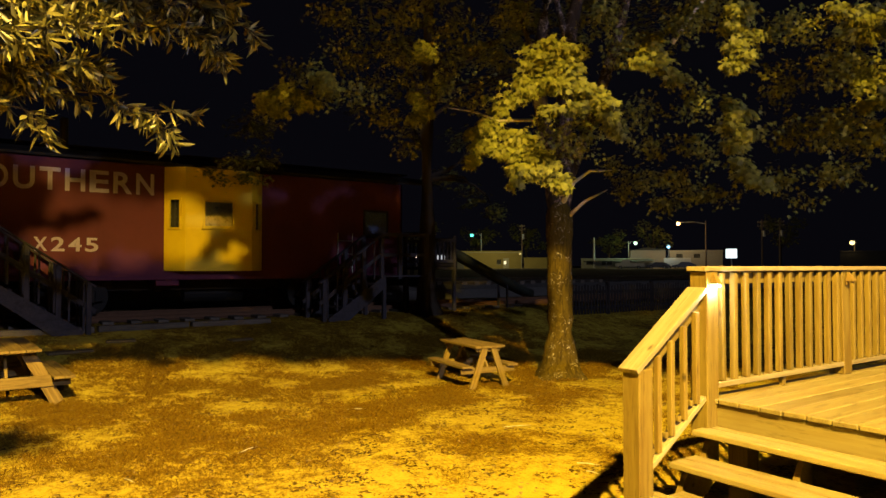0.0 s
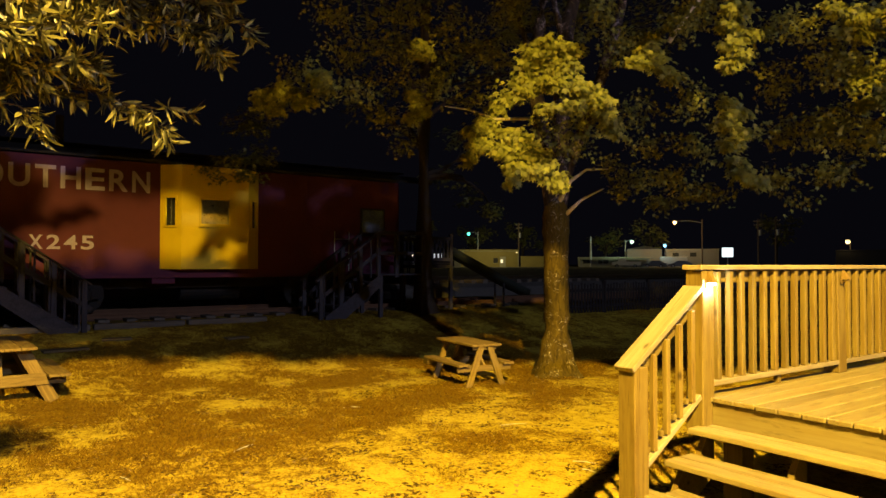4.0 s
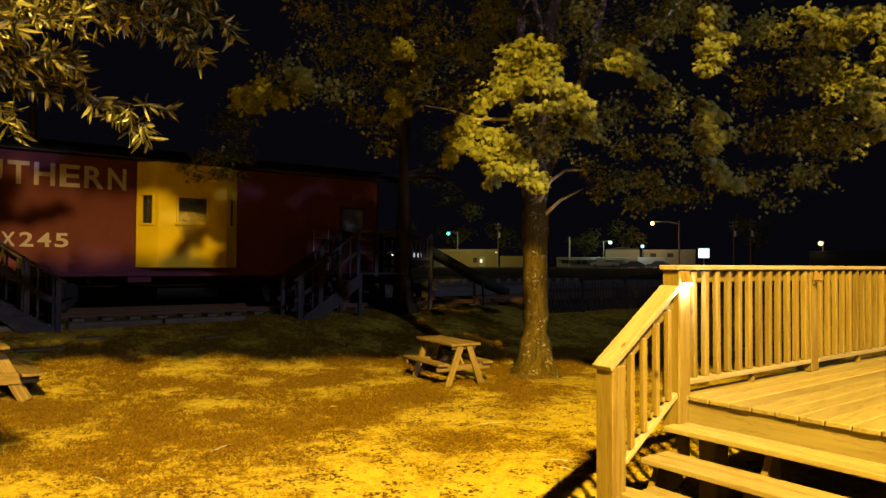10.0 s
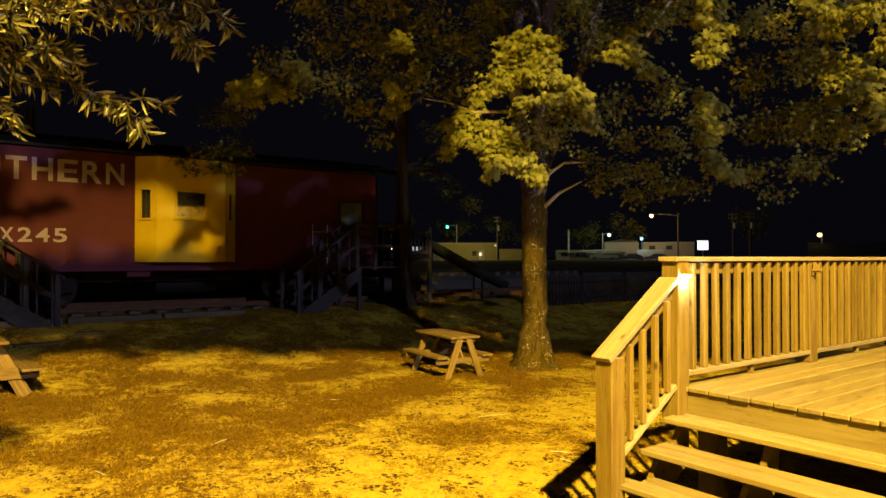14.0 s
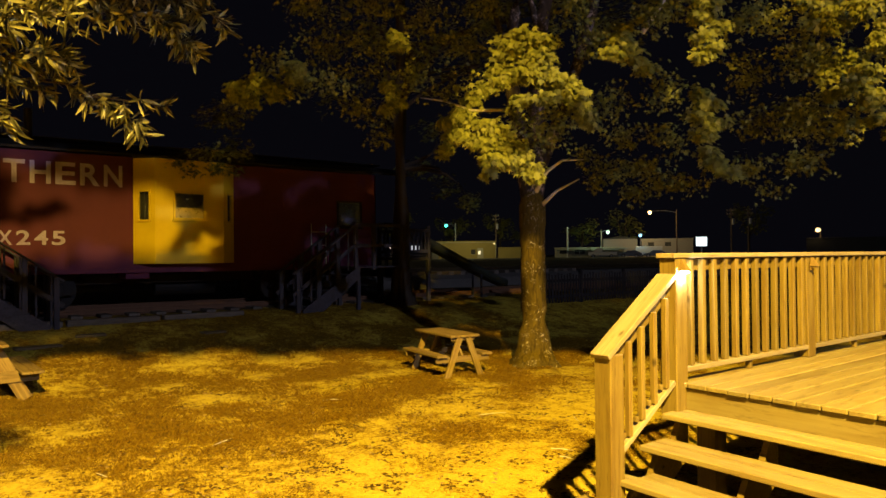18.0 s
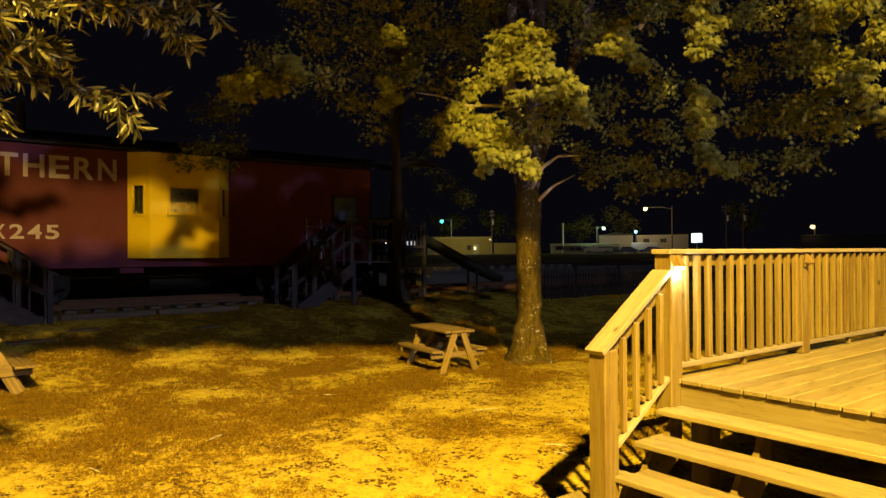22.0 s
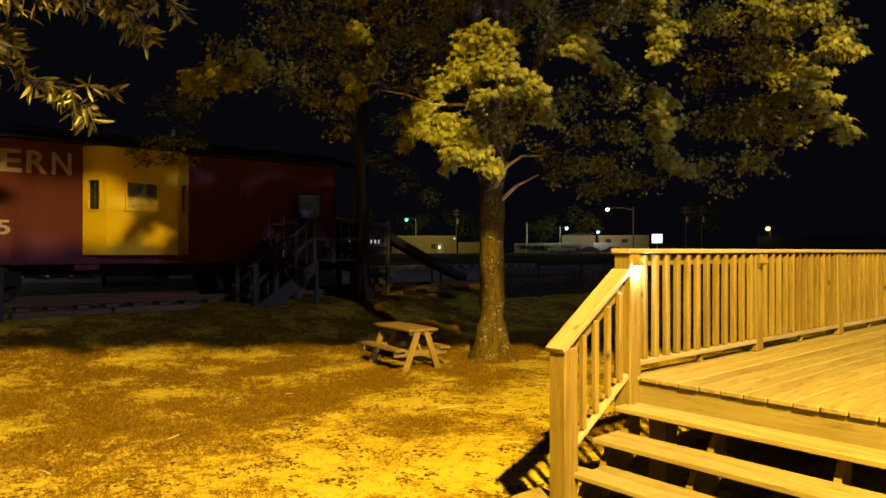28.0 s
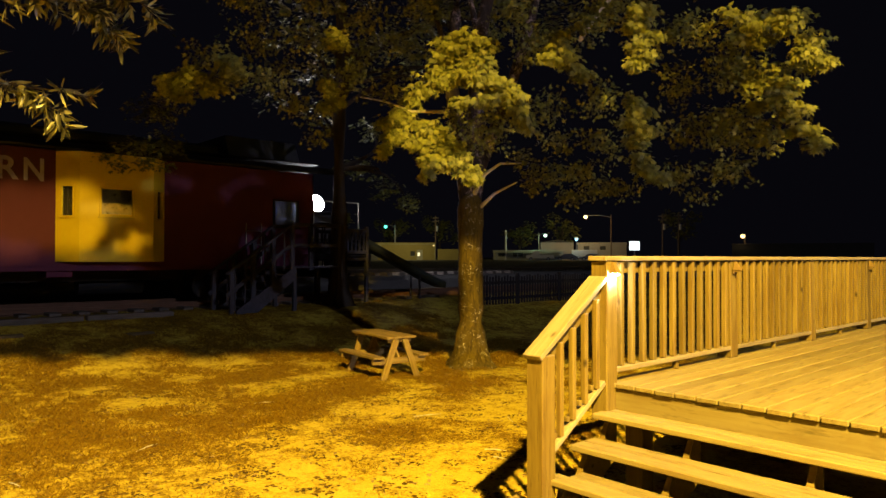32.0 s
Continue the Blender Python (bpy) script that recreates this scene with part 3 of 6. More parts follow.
def post_light(at, lit):
    """A small cap-shaped lamp on the inner face of a rail post."""
    lp = base("post_light", "small metal deck light on a rail post, " + ("glowing white" if lit else "unlit"), "deck light",
              Matrix.Translation(at), "rail post lights")
    bm = bmesh.new()
    for w, d, z in ((0.012, 0.012, 0.075), (0.030, 0.055, 0.0)):
        for sy, sx in ((-1, 0), (1, 0), (1, 1), (-1, 1)):
            bm.verts.new((sx * d, sy * w, z))
    v = list(bm.verts)
    for f in ((0, 1, 2, 3), (4, 7, 6, 5), (0, 4, 5, 1), (1, 5, 6, 2), (2, 6, 7, 3), (3, 7, 4, 0)):
        bm.faces.new([v[i] for i in f])
    part("hood", bm, BRONZE, lp)
    part("back_plate", block((-0.002, -0.034, -0.035), (0.004, 0.034, 0.02), 0.001), BRONZE, lp)
    part("lens", block((0.006, -0.022, -0.016), (0.046, 0.022, -0.002), 0.004), glow("white_led", (1.0, 0.93, 0.80), 14.0) if lit else BRONZE, lp)


def make_deck_rail():
    rail = base("deck_railing", "new pine railing with square balusters and a flat cap", "railing")
    ys = [4.055] + [DY + 1.83 * k for k in range(1, 5)]
    for k, y in enumerate(ys):
        lo = DZ - 0.22 if k == 0 else DZ
        lean = 0.0 if k == 0 else -0.012
        lumber("post", (RAILX, y, lo), (RAILX + lean, y, 1.884), POST, POST, PINE, rail, up=(0, 1, 0), bevel=0.006)
    # flat cap in lengths, each a little bowed in height
    caps = [(3.965, DY + 1.83 * 2), (DY + 1.83 * 2, 11.6)]
    for a, b in caps:
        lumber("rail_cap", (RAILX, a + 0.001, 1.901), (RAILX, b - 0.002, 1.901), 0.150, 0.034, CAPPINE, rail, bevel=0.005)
    for k in range(4):
        a = ys[k] + POST / 2 + 0.001
        b = ys[k + 1] - POST / 2 - 0.001
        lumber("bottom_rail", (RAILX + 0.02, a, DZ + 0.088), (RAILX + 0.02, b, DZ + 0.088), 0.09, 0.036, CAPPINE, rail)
        lumber("top_rail", (RAILX + 0.0, a, 1.84), (RAILX + 0.0, b, 1.84), 0.036, 0.088, PINE, rail)
        mid = (a + b) / 2
        lumber("rail_block", (RAILX + 0.02, mid, DZ), (RAILX + 0.02, mid, DZ + 0.069), 0.038, 0.038, PINE, rail, up=(0, 1, 0))
        n = 12
        for i in range(n):
            y = a + (b - a) * (i + 0.5) / n
            t = random.Random(k * 40 + i).uniform(-0.004, 0.004)
            lumber("baluster", (RAILX + 0.038, y + t, DZ + 0.107), (RAILX + 0.038, y - t, 1.875), 0.0415, 0.0415, PINE, rail, up=(0, 1, 0))
    for k in (0, 1, 3):
        post_light((RAILX + POST / 2 + 0.002, ys[k], 1.80), k == 0)


def make_deck_steps():
    st = base("deck_steps", "new pine steps with open risers beside the deck", "steps")
    x0, x1 = -2.735, 1.0
    for e, d, left in ((0.209, 0.182, x0), (0.452, 0.350, x0), (0.696, 0.517, -2.66), (0.945, 0.690, -3.0), (1.19, 0.862, -3.0)):
        yf, z = DY - e, DZ - d
        lx = -2.795 if d == 0.517 else left
        lumber("tread_board", (lx, yf + 0.07, z - 0.019), (x1, yf + 0.07, z - 0.019), 0.138, 0.038, DECKPINE, st, bevel=0.006)
        lumber("tread_board", (left, yf + 0.212, z - 0.019), (x1, yf + 0.212, z - 0.019), 0.138, 0.038, DECKPINE, st, bevel=0.006)
    for x in (-2.70, -2.09, -1.38, -0.67, 0.04, 0.75):
        out = [(DY + 0.008, DZ - 0.222)]
        for e, d in ((0.209, 0.182), (0.452, 0.350), (0.696, 0.517), (0.945, 0.690), (1.19, 0.862)):
            yb, yf, z = DY - e + 0.285, DY - e + 0.15, DZ - d - 0.039
            out += [(min(yb, DY + 0.008), z), (yf, z)]
        out += [(DY - 1.04, 0.0), (DY - 0.80, 0.0), (DY + 0.008, DZ - 0.5)]
        clean = [p for i, p in enumerate(out) if i == 0 or p != out[i - 1]]
        part("stringer", ring_x(clean[1:], x - 0.019, x + 0.019), PINE, st)
    # the newel, the sloping cap, the lower rail and its balusters
    ny = 3.372
    lumber("newel_post", (RAILX, ny, ground_height(RAILX, ny) - 0.08), (RAILX, ny, 1.295), POST, POST, PINE, st, up=(0, 1, 0), bevel=0.006)
    lo, hi = Vector((RAILX, 3.285, 1.283)), Vector((RAILX, 3.988, 1.767))
    n = Vector((0, -(hi - lo).z, (hi - lo).y)).normalized()
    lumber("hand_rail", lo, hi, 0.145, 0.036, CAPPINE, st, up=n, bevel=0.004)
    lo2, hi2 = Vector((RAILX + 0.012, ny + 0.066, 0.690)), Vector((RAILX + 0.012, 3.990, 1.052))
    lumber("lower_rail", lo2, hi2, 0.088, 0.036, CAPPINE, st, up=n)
    lumber("upper_rail", (RAILX + 0.0, ny + 0.066, 1.285), (RAILX + 0.0, 3.990, 1.285 + 0.55 * 0.688), 0.036, 0.07, PINE, st, up=n)
    for y in (3.515, 3.645, 3.775, 3.905):
        zb = 0.690 + (y - ny - 0.066) * 0.653 + 0.024
        lumber("baluster", (RAILX + 0.037, y, zb), (RAILX + 0.037, y, zb + 0.60), 0.038, 0.038, PINE, st, up=(0, 1, 0))
        lumber("rail_block", (RAILX + 0.03, y - 0.05, zb - 0.006), (RAILX + 0.03, y - 0.05, zb + 0.03), 0.03, 0.03, PINE, st, up=(0, 1, 0))


make_deck()
make_deck_rail()
make_deck_steps()
lamp("post_light_lamp", "POINT", (RAILX + POST / 2 + 0.045, 4.055, 1.765), 1.1, (1.0, 0.93, 0.80), 0.012)


# ---- picnic tables ----
def picnic_table(at, length, top_w, height, spread_w, seat_z, label, turn=0.0, inset=0.26, splay=0.39, outer=-1):
    """A-frame picnic table, long along x."""
    tb = base("picnic_table", label, "picnic table", pose(*at, 0, 0, turn), "picnic tables in the yard")
    L = length / 2
    leg_w, apex = (0.10, 0.075) if top_w < 0.6 else (0.165, top_w * 0.3)
    n = 4 if top_w > 0.6 else 3
    bw = top_w / n
    for i in range(n):
        y = -top_w / 2 + bw * (i + 0.5)
        lumber("tabletop_board", (-L, y, height - 0.019), (L, y, height - 0.019), bw - 0.006, 0.038, OLDWOOD, tb)
    sw = 0.27 if top_w > 0.6 else 0.19
    for s in (-1, 1):
        for j in range(2):
            y = s * (spread_w / 2 - sw / 2) + (j - 0.5) * (sw / 2)
            lumber("bench_board", (-L, y, seat_z - 0.019), (L, y, seat_z - 0.019), sw / 2 - 0.004, 0.038, OLDWOOD, tb)
    for e in (-1, 1):
        x = e * (L - inset)
        for s in (-1, 1):
            foot = spread_w * splay
            lumber("leg", (x, s * foot, 0.0), (x, s * apex, height - 0.04), leg_w, 0.040, OLDWOOD, tb, up=(1, 0, 0))
        lumber("cross_beam", (x + outer * e * 0.041, -spread_w / 2 + 0.02, seat_z - 0.085), (x + outer * e * 0.041, spread_w / 2 - 0.02, seat_z - 0.085), 0.038, leg_w - 0.01,
               OLDWOOD, tb)
        lumber("top_batten", (x - e * 0.041, -top_w / 2 + 0.05, height - 0.068), (x - e * 0.041, top_w / 2 - 0.05, height - 0.068), 0.038, 0.055, OLDWOOD, tb)
        lumber("brace", (x - e * 0.062, 0, seat_z - 0.06), (x - e * 0.34, 0, height - 0.045), 0.07, 0.036, OLDWOOD, tb, up=(0, 1, 0))
    return tb


picnic_table((-8.95, 6.80, ground_height(-8.95, 6.80) - 0.01), 1.26, 0.53, 0.685, 1.0, 0.385,
             "small weathered wooden picnic table standing by the maple", -8.5, 0.05, 0.31)
picnic_table((-11.40, 0.40, ground_height(-10.9, 0.4) + 0.01), 1.85, 0.74, 0.79, 1.55, 0.41,
             "full-size weathered wooden picnic table in the yard", 3, 0.33, 0.39, 1)


# ---- caboose ----
CX0, CX1 = -15.5, -18.4
CY0, CY1 = -0.30, 9.46
SILL, EAVE = 1.712, 4.08
BAY = (3.44, 5.62)
RAILTOP = 0.84


def side_panels(cb, x, facing, windows):
    """One long side in upright steel sheets with seams, open at the bay and at the windows."""
    holes = [(BAY[0] + 0.04, BAY[1] - 0.04, SILL + 0.14, EAVE - 0.1)] + windows
    cuts = sorted([CY0, BAY[0], BAY[1], CY1] + [CY0 + 1.247, CY0 + 2.493] + [BAY[1] + 1.227, BAY[1] + 2.453])
    for a, b in zip(cuts, cuts[1:]):
        inner = [(max(a, h[0]), min(b, h[1]), h[2], h[3]) for h in holes if h[0] < b and h[1] > a]
        if b - a > 2:
            continue
        part("side_sheet", holed(a + 0.002, b - 0.002, SILL, EAVE, x - facing * 0.05, x, inner), RED, cb)
    part("bay_header", block((min(x, x - facing * 0.05), BAY[0], EAVE - 0.1), (max(x, x - facing * 0.05), BAY[1], EAVE), 0.0), RED, cb)
    part("bay_footer", block((min(x, x - facing * 0.05), BAY[0], SILL), (max(x, x - facing * 0.05), BAY[1], SILL + 0.14), 0.0), RED, cb)
    for c in cuts[1:-1]:
        bm = block((min(x, x + facing * 0.004), c - 0.03, SILL), (max(x, x + facing * 0.004), c + 0.03, EAVE), 0.002)
        part("seam_strip", bm, RED, cb)
    part("side_sill", block((min(x, x + facing * 0.03), CY0, SILL - 0.09), (max(x, x + facing * 0.03), CY1, SILL - 0.002), 0.004), RED, cb)


def window_unit(cb, name, m, w, h, frame, blind=0.0, glass=None):
    """A sash window in a wall whose outside faces local +x; its middle is at m."""
    win = base(name, "", "", m)
    win.parent = cb
    t = 0.045
    for lo, hi in (((-0.03, -w / 2 - t, -h / 2 - t), (0.035, -w / 2, h / 2 + t)), ((-0.03, w / 2, -h / 2 - t), (0.035, w / 2 + t, h / 2 + t)),
                   ((-0.03, -w / 2, h / 2), (0.035, w / 2, h / 2 + t)), ((-0.03, -w / 2, -h / 2 - t), (0.035, w / 2, -h / 2))):
        part("window_frame", block(lo, hi, 0.004), frame, win)
    part("window_sill", block((0.0, -w / 2 - 0.07, -h / 2 - t - 0.035), (0.065, w / 2 + 0.07, -h / 2 - t - 0.002), 0.005), frame, win)
    part("pane", block((-0.004, -w / 2, -h / 2), (0.002, w / 2, h / 2), 0.0), glass or GLASS, win).visible_shadow = False
    if blind:
        part("blind", block((-0.028, -w / 2 + 0.004, -h / 2), (-0.016, w / 2 - 0.004, -h / 2 + h * blind), 0.001), BLIND, win, "pale blind in the lower half")
    return win


def bay(cb, x, f):
    """The bay window on the side at x, whose outside faces f along x."""
    out, run = 0.36, 0.36
    z0, z1 = SILL + 0.14, EAVE - 0.02
    ya, yb = BAY
    fy0, fy1 = ya + run, yb - run
    xo = x + f * out
    # front wall with its window hole
    # far-side bay window made wider, unseen, to pass the headlight
    wy, ww, wz, wh = ((fy0 + fy1) / 2 - 0.02, 0.60, 3.06, 0.52) if f > 0 else ((fy0 + fy1) / 2, 1.20, 3.35, 0.95)
    hole = (wy - ww / 2, wy + ww / 2, wz - wh / 2, wz + wh / 2)
    part("bay_front", holed(fy0, fy1, z0, z1, xo - f * 0.04, xo, [hole]), YELLOW, cb)
    turn = 0 if f > 0 else 180
    window_unit(cb, "bay_window", pose(xo, wy, wz, 0, 0, turn), ww, wh, YELLOW, 0.42 if f > 0 else 0.0, DUSTPANE if f > 0 else GLASS)
    if f > 0:
        # unseen dark panels added to narrow the headlight's glow on the pane
        for ca, cb_ in ((wy - 0.36, wy - 0.12), (wy + 0.17, wy + 0.36)):
            part("baffle_panel", block((xo - 0.30, ca, wz - 0.35), (xo - 0.27, cb_, wz + 0.35), 0.0), BAFFLECLOTH, cb)
    # slanted cheeks with a narrow window each
    ln = math.hypot(out, run)
    for s, yy, ang in ((-1, ya, -45), (1, yb, 45)):
        cheek = base("bay_cheek", "", "")
        cheek.parent = cb
        mid = Vector((x + f * out / 2, yy - s * run / 2, 0))
        rot = ang if f > 0 else 180 - ang
        cheek.matrix_basis = pose(mid.x, mid.y, 0, 0, 0, rot)
        part("cheek_wall", holed(-ln / 2, ln / 2, z0, z1, -0.04, 0.0, [(-0.12, 0.12, wz - 0.31, wz + 0.29)]), YELLOW, cheek)
        for lo, hi in (((-0.03, -0.16, wz - 0.35), (0.03, -0.12, wz + 0.33)), ((-0.03, 0.12, wz - 0.35), (0.03, 0.16, wz + 0.33)),
                       ((-0.03, -0.12, wz + 0.29), (0.03, 0.12, wz + 0.33)), ((-0.03, -0.12, wz - 0.35), (0.05, 0.12, wz - 0.31))):
            part("window_frame", block(lo, hi, 0.003), YELLOW, cheek)
        pane = part("pane", block((-0.02, -0.12, wz - 0.31), (-0.016, 0.12, wz + 0.29), 0.0), GLASS, cheek)
        pane.visible_shadow = False
        if f > 0:
            # unseen panel added to hide the headlight behind the cheek
            part("baffle_panel", block((-0.14, -0.2, wz - 0.4), (-0.12, 0.2, wz + 0.4), 0.0), BAFFLECLOTH, cheek)
        part("glazing_bar", block((-0.024, -0.006, wz - 0.31), (-0.004, 0.006, wz + 0.29), 0.0), GREYWOOD, cheek)
    # floor and top of the bay
    for za, zb, name in ((z0 - 0.04, z0 - 0.002, "bay_floor"), (z1 + 0.002, z1 + 0.05, "bay_top")):
        bm = bmesh.new()
        pts = [(x - f * 0.03, ya), (x, ya), (xo, fy0), (xo, fy1), (x, yb), (x - f * 0.03, yb)]
        lo = [bm.verts.new((px, py, za)) for px, py in pts]
        hi = [bm.verts.new((px, py, zb)) for px, py in pts]
        bm.faces.new(lo)
        bm.faces.new(hi)
        for i in range(6):
            bm.faces.new((lo[i], lo[(i + 1) % 6], hi[(i + 1) % 6], hi[i]))
        bmesh.ops.recalc_face_normals(bm, faces=bm.faces)
        part(name, bm, YELLOW if name == "bay_floor" else ROOFBLACK, cb)


def truck(cb, y):
    tk = base("truck", "", "", Matrix.Translation(((CX0 + CX1) / 2, y, RAILTOP)))
    tk.parent = cb
    for s in (-1, 1):
        pts = [(-1.15, 0.36), (-0.95, 0.62), (0.95, 0.62), (1.15, 0.36), (0.85, 0.30), (0.45, 0.18), (-0.45, 0.18), (-0.85, 0.30)]
        part("side_frame", ring_x(pts, s * 1.02 - 0.06, s * 1.02 + 0.06), IRON, tk)
        for k in (-0.85, 0.85):
            bm = disc(0.42, 0.09, 28, 0.012)
            bmesh.ops.rotate(bm, verts=bm.verts, matrix=Matrix.Rotation(radians(90), 3, "Z"))
            part("wheel", bm, IRON, tk, m=Matrix.Translation((s * 0.74, k, 0.42)))
            part("journal_box", block((s * 1.04 - 0.1, k - 0.13, 0.30), (s * 1.04 + 0.1, k + 0.13, 0.56), 0.02), IRON, tk)
        for k in (-0.12, 0.12):
            pts = [(0.09 * math.cos(a * 0.9), k + 0.09 * math.sin(a * 0.9), 0.22 + 0.012 * a) for a in range(26)]
            part("spring", tube(bmesh.new(), [(s * 1.02 + p[0], p[1], p[2]) for p in pts], [0.016] * 26, 6), IRON, tk)
    for k in (-0.85, 0.85):
        part("axle", rod((-0.74, k, 0.42), (0.74, k, 0.42), 0.07), IRON, tk)
    part("bolster", block((-1.0, -0.2, 0.40), (1.0, 0.2, 0.68), 0.02), IRON, tk)


def end_platform(cb, y, s):
    """The open end platform beyond the body; s is the way it points along y."""
    out = y + s * 0.95
    ya, yb = min(y, out), max(y, out)
    part("platform_floor", block((CX1 + 0.05, ya, SILL - 0.12), (CX0 - 0.05, yb, SILL - 0.04), 0.006), IRON, cb)
    part("end_sill", block((CX1 + 0.05, out - 0.06, SILL - 0.36), (CX0 - 0.05, out + 0.06, SILL - 0.12), 0.01), IRON, cb)
    for x in (CX0 - 0.12, CX1 + 0.12, (CX0 + CX1) / 2 - 0.5, (CX0 + CX1) / 2 + 0.5):
        part("rail_post", rod((x, out, SILL - 0.1), (x, out, SILL + 1.05), 0.022), IRON, cb)
    for z in (SILL + 0.5, SILL + 1.05):
        part("end_rail", rod((CX0 - 0.12, out, z), (CX1 + 0.12, out, z), 0.02), IRON, cb)
    for x in (CX0 - 0.06, CX1 + 0.06):
        part("roof_post", rod((x, out, SILL), (x, out, EAVE - 0.02), 0.025), IRON, cb)
    wheel = base("brake_wheel", "", "", pose((CX0 + CX1) / 2 + 0.55, out - s * 0.1, SILL + 1.15))
    wheel.parent = cb
    part("rim", tube(bmesh.new(), [(0.22 * math.cos(a * math.pi / 10), 0.22 * math.sin(a * math.pi / 10), 0) for a in range(21)], [0.014] * 21, 6), IRON, wheel)
    for a in range(5):
        c, d = math.cos(a * 1.2566) * 0.22, math.sin(a * 1.2566) * 0.22
        part("spoke", rod((0, 0, 0), (c, d, 0), 0.009, 6), IRON, wheel)
    part("brake_shaft", rod((0, 0, -1.2), (0, 0, 0.02), 0.018, 8), IRON, wheel)
    # end wall with a door and a window
    yi = y - s * 0.05
    part("end_wall", swapped(holed(CX1, CX0, SILL, EAVE, yi, y, [(CX1 + 1.05, CX0 - 1.05, SILL + 0.05, SILL + 2.05), (CX0 - 0.85, CX0 - 0.35, 2.75, 3.35),
                                                            (CX1 + 0.35, CX1 + 0.85, 2.75, 3.35)])), RED, cb)
    lo, hi = min(y, yi) + 0.01, max(y, yi) - 0.01
    # unseen door pane, set to pass the headlight to the end window
    door = part("end_door", swapped(holed(CX1 + 1.06, CX0 - 1.06, SILL + 0.06, SILL + 2.04, lo, hi, [(-17.29, -16.61, 3.0, 3.66)])), RED, cb)
    part("door_pane", block((-17.29, (lo + hi) / 2 - 0.003, 3.0), (-16.61, (lo + hi) / 2 + 0.003, 3.66), 0), GLASS, door).visible_shadow = False
    for xa in (CX0 - 0.85, CX1 + 0.35):
        part("end_pane", block((xa, (y + yi) / 2 - 0.003, 2.75), (xa + 0.5, (y + yi) / 2 + 0.003, 3.35), 0), GLASS, cb).visible_shadow = False


def make_caboose():
    cb = base("caboose", "oxide-red railway caboose with a yellow bay window, parked on rails", "caboose")
    side_panels(cb, CX0, 1, [(8.34, 8.98, 2.72, 3.32)])
    # unseen far-side windows added so the headlight reaches the bay pane
    side_panels(cb, CX1, -1, [(8.34, 8.98, 2.72, 3.32), (0.6, 1.2, 2.72, 3.32), (2.30, 3.34, 2.95, 3.85), (5.72, 6.76, 2.95, 3.85)])
    window_unit(cb, "end_window", pose(CX0, 8.66, 3.02), 0.64, 0.60, IRON, 0.0, DUSTGLASS)
    window_unit(cb, "end_window", pose(CX1, 8.66, 3.02, 0, 0, 180), 0.64, 0.60, GALV)
    window_unit(cb, "end_window", pose(CX1, 0.9, 3.02, 0, 0, 180), 0.60, 0.60, GALV)
    for yy in (2.82, 6.24):
        window_unit(cb, "unseen_side_window", pose(CX1, yy, 3.40, 0, 0, 180), 1.04, 0.90, GALV)
    bay(cb, CX0, 1)
    bay(cb, CX1, -1)
    part("floor", block((CX1 + 0.06, CY0, SILL - 0.02), (CX0 - 0.06, CY1, SILL + 0.02), 0.0), GREYWOOD, cb)
    # shallow arched roof with an overhang at both ends
    pts, low = [], []
    for i in range(13):
        t = i / 12
        x = CX0 + 0.10 + (CX1 - CX0 - 0.20) * t
        z = EAVE + 0.02 + 0.30 * math.sin(math.pi * t) ** 0.8
        pts.append((x, z + 0.05))
        low.append((x, z))
    part("roof", ring_y(pts + low[::-1], CY0 - 1.0, CY1 + 1.0), ROOFBLACK, cb)
    part("ceiling_lining", block((CX1 + 0.05, CY0, EAVE - 0.03), (CX0 - 0.05, CY1, EAVE - 0.005), 0), BLIND, cb)
    for k in range(3):
        lumber("roof_walk_plank", ((CX0 + CX1) / 2 - 0.18 + 0.18 * k, CY0 - 0.9, EAVE + 0.46), ((CX0 + CX1) / 2 - 0.18 + 0.18 * k, CY1 + 0.9, EAVE + 0.46), 0.15,
               0.03, ROOFBLACK, cb)
    part("stove_pipe", rod(((CX0 + CX1) / 2 + 0.7, 1.6, EAVE + 0.2), ((CX0 + CX1) / 2 + 0.7, 1.6, EAVE + 0.95), 0.08, 14), IRON, cb)
    for x in (CX0 - 1.05, CX1 + 1.05):
        part("sill_beam", block((x - 0.06, CY0 - 0.9, SILL - 0.34), (x + 0.06, CY1 + 0.9, SILL - 0.10), 0.006), IRON, cb)
    for y in np.linspace(CY0 + 0.4, CY1 - 0.4, 8):
        part("cross_bearer", block((CX1 + 0.8, y - 0.05, SILL - 0.26), (CX0 - 0.8, y + 0.05, SILL - 0.10), 0.004), IRON, cb)
    part("tool_box", block((CX0 - 0.75, 3.3, SILL - 0.22), (CX0 - 0.05, 3.78, SILL - 0.095), 0.01), RED, cb, "red box hung under the side sill")
    part("air_tank", tube(bmesh.new(), [((CX0 + CX1) / 2, 4.2, 1.25), ((CX0 + CX1) / 2, 5.6, 1.25)], [0.2, 0.2], 16), IRON, cb)
    truck(cb, 1.2)
    truck(cb, 7.8)
    end_platform(cb, CY0, -1)
    end_platform(cb, CY1, 1)
    # ladder at the far end of the side
    lad = base("ladder", "", "", Matrix.Translation((CX0 + 0.07, 7.75, 0)))
    lad.parent = cb
    for dy in (-0.2, 0.2):
        part("ladder_rail", rod((0, dy, 1.75), (0, dy, 2.75), 0.012, 8), GALV, lad)
    for z in (1.9, 2.22, 2.55):
        part("rung", rod((0, -0.2, z), (0, 0.2, z), 0.010, 8), GALV, lad)
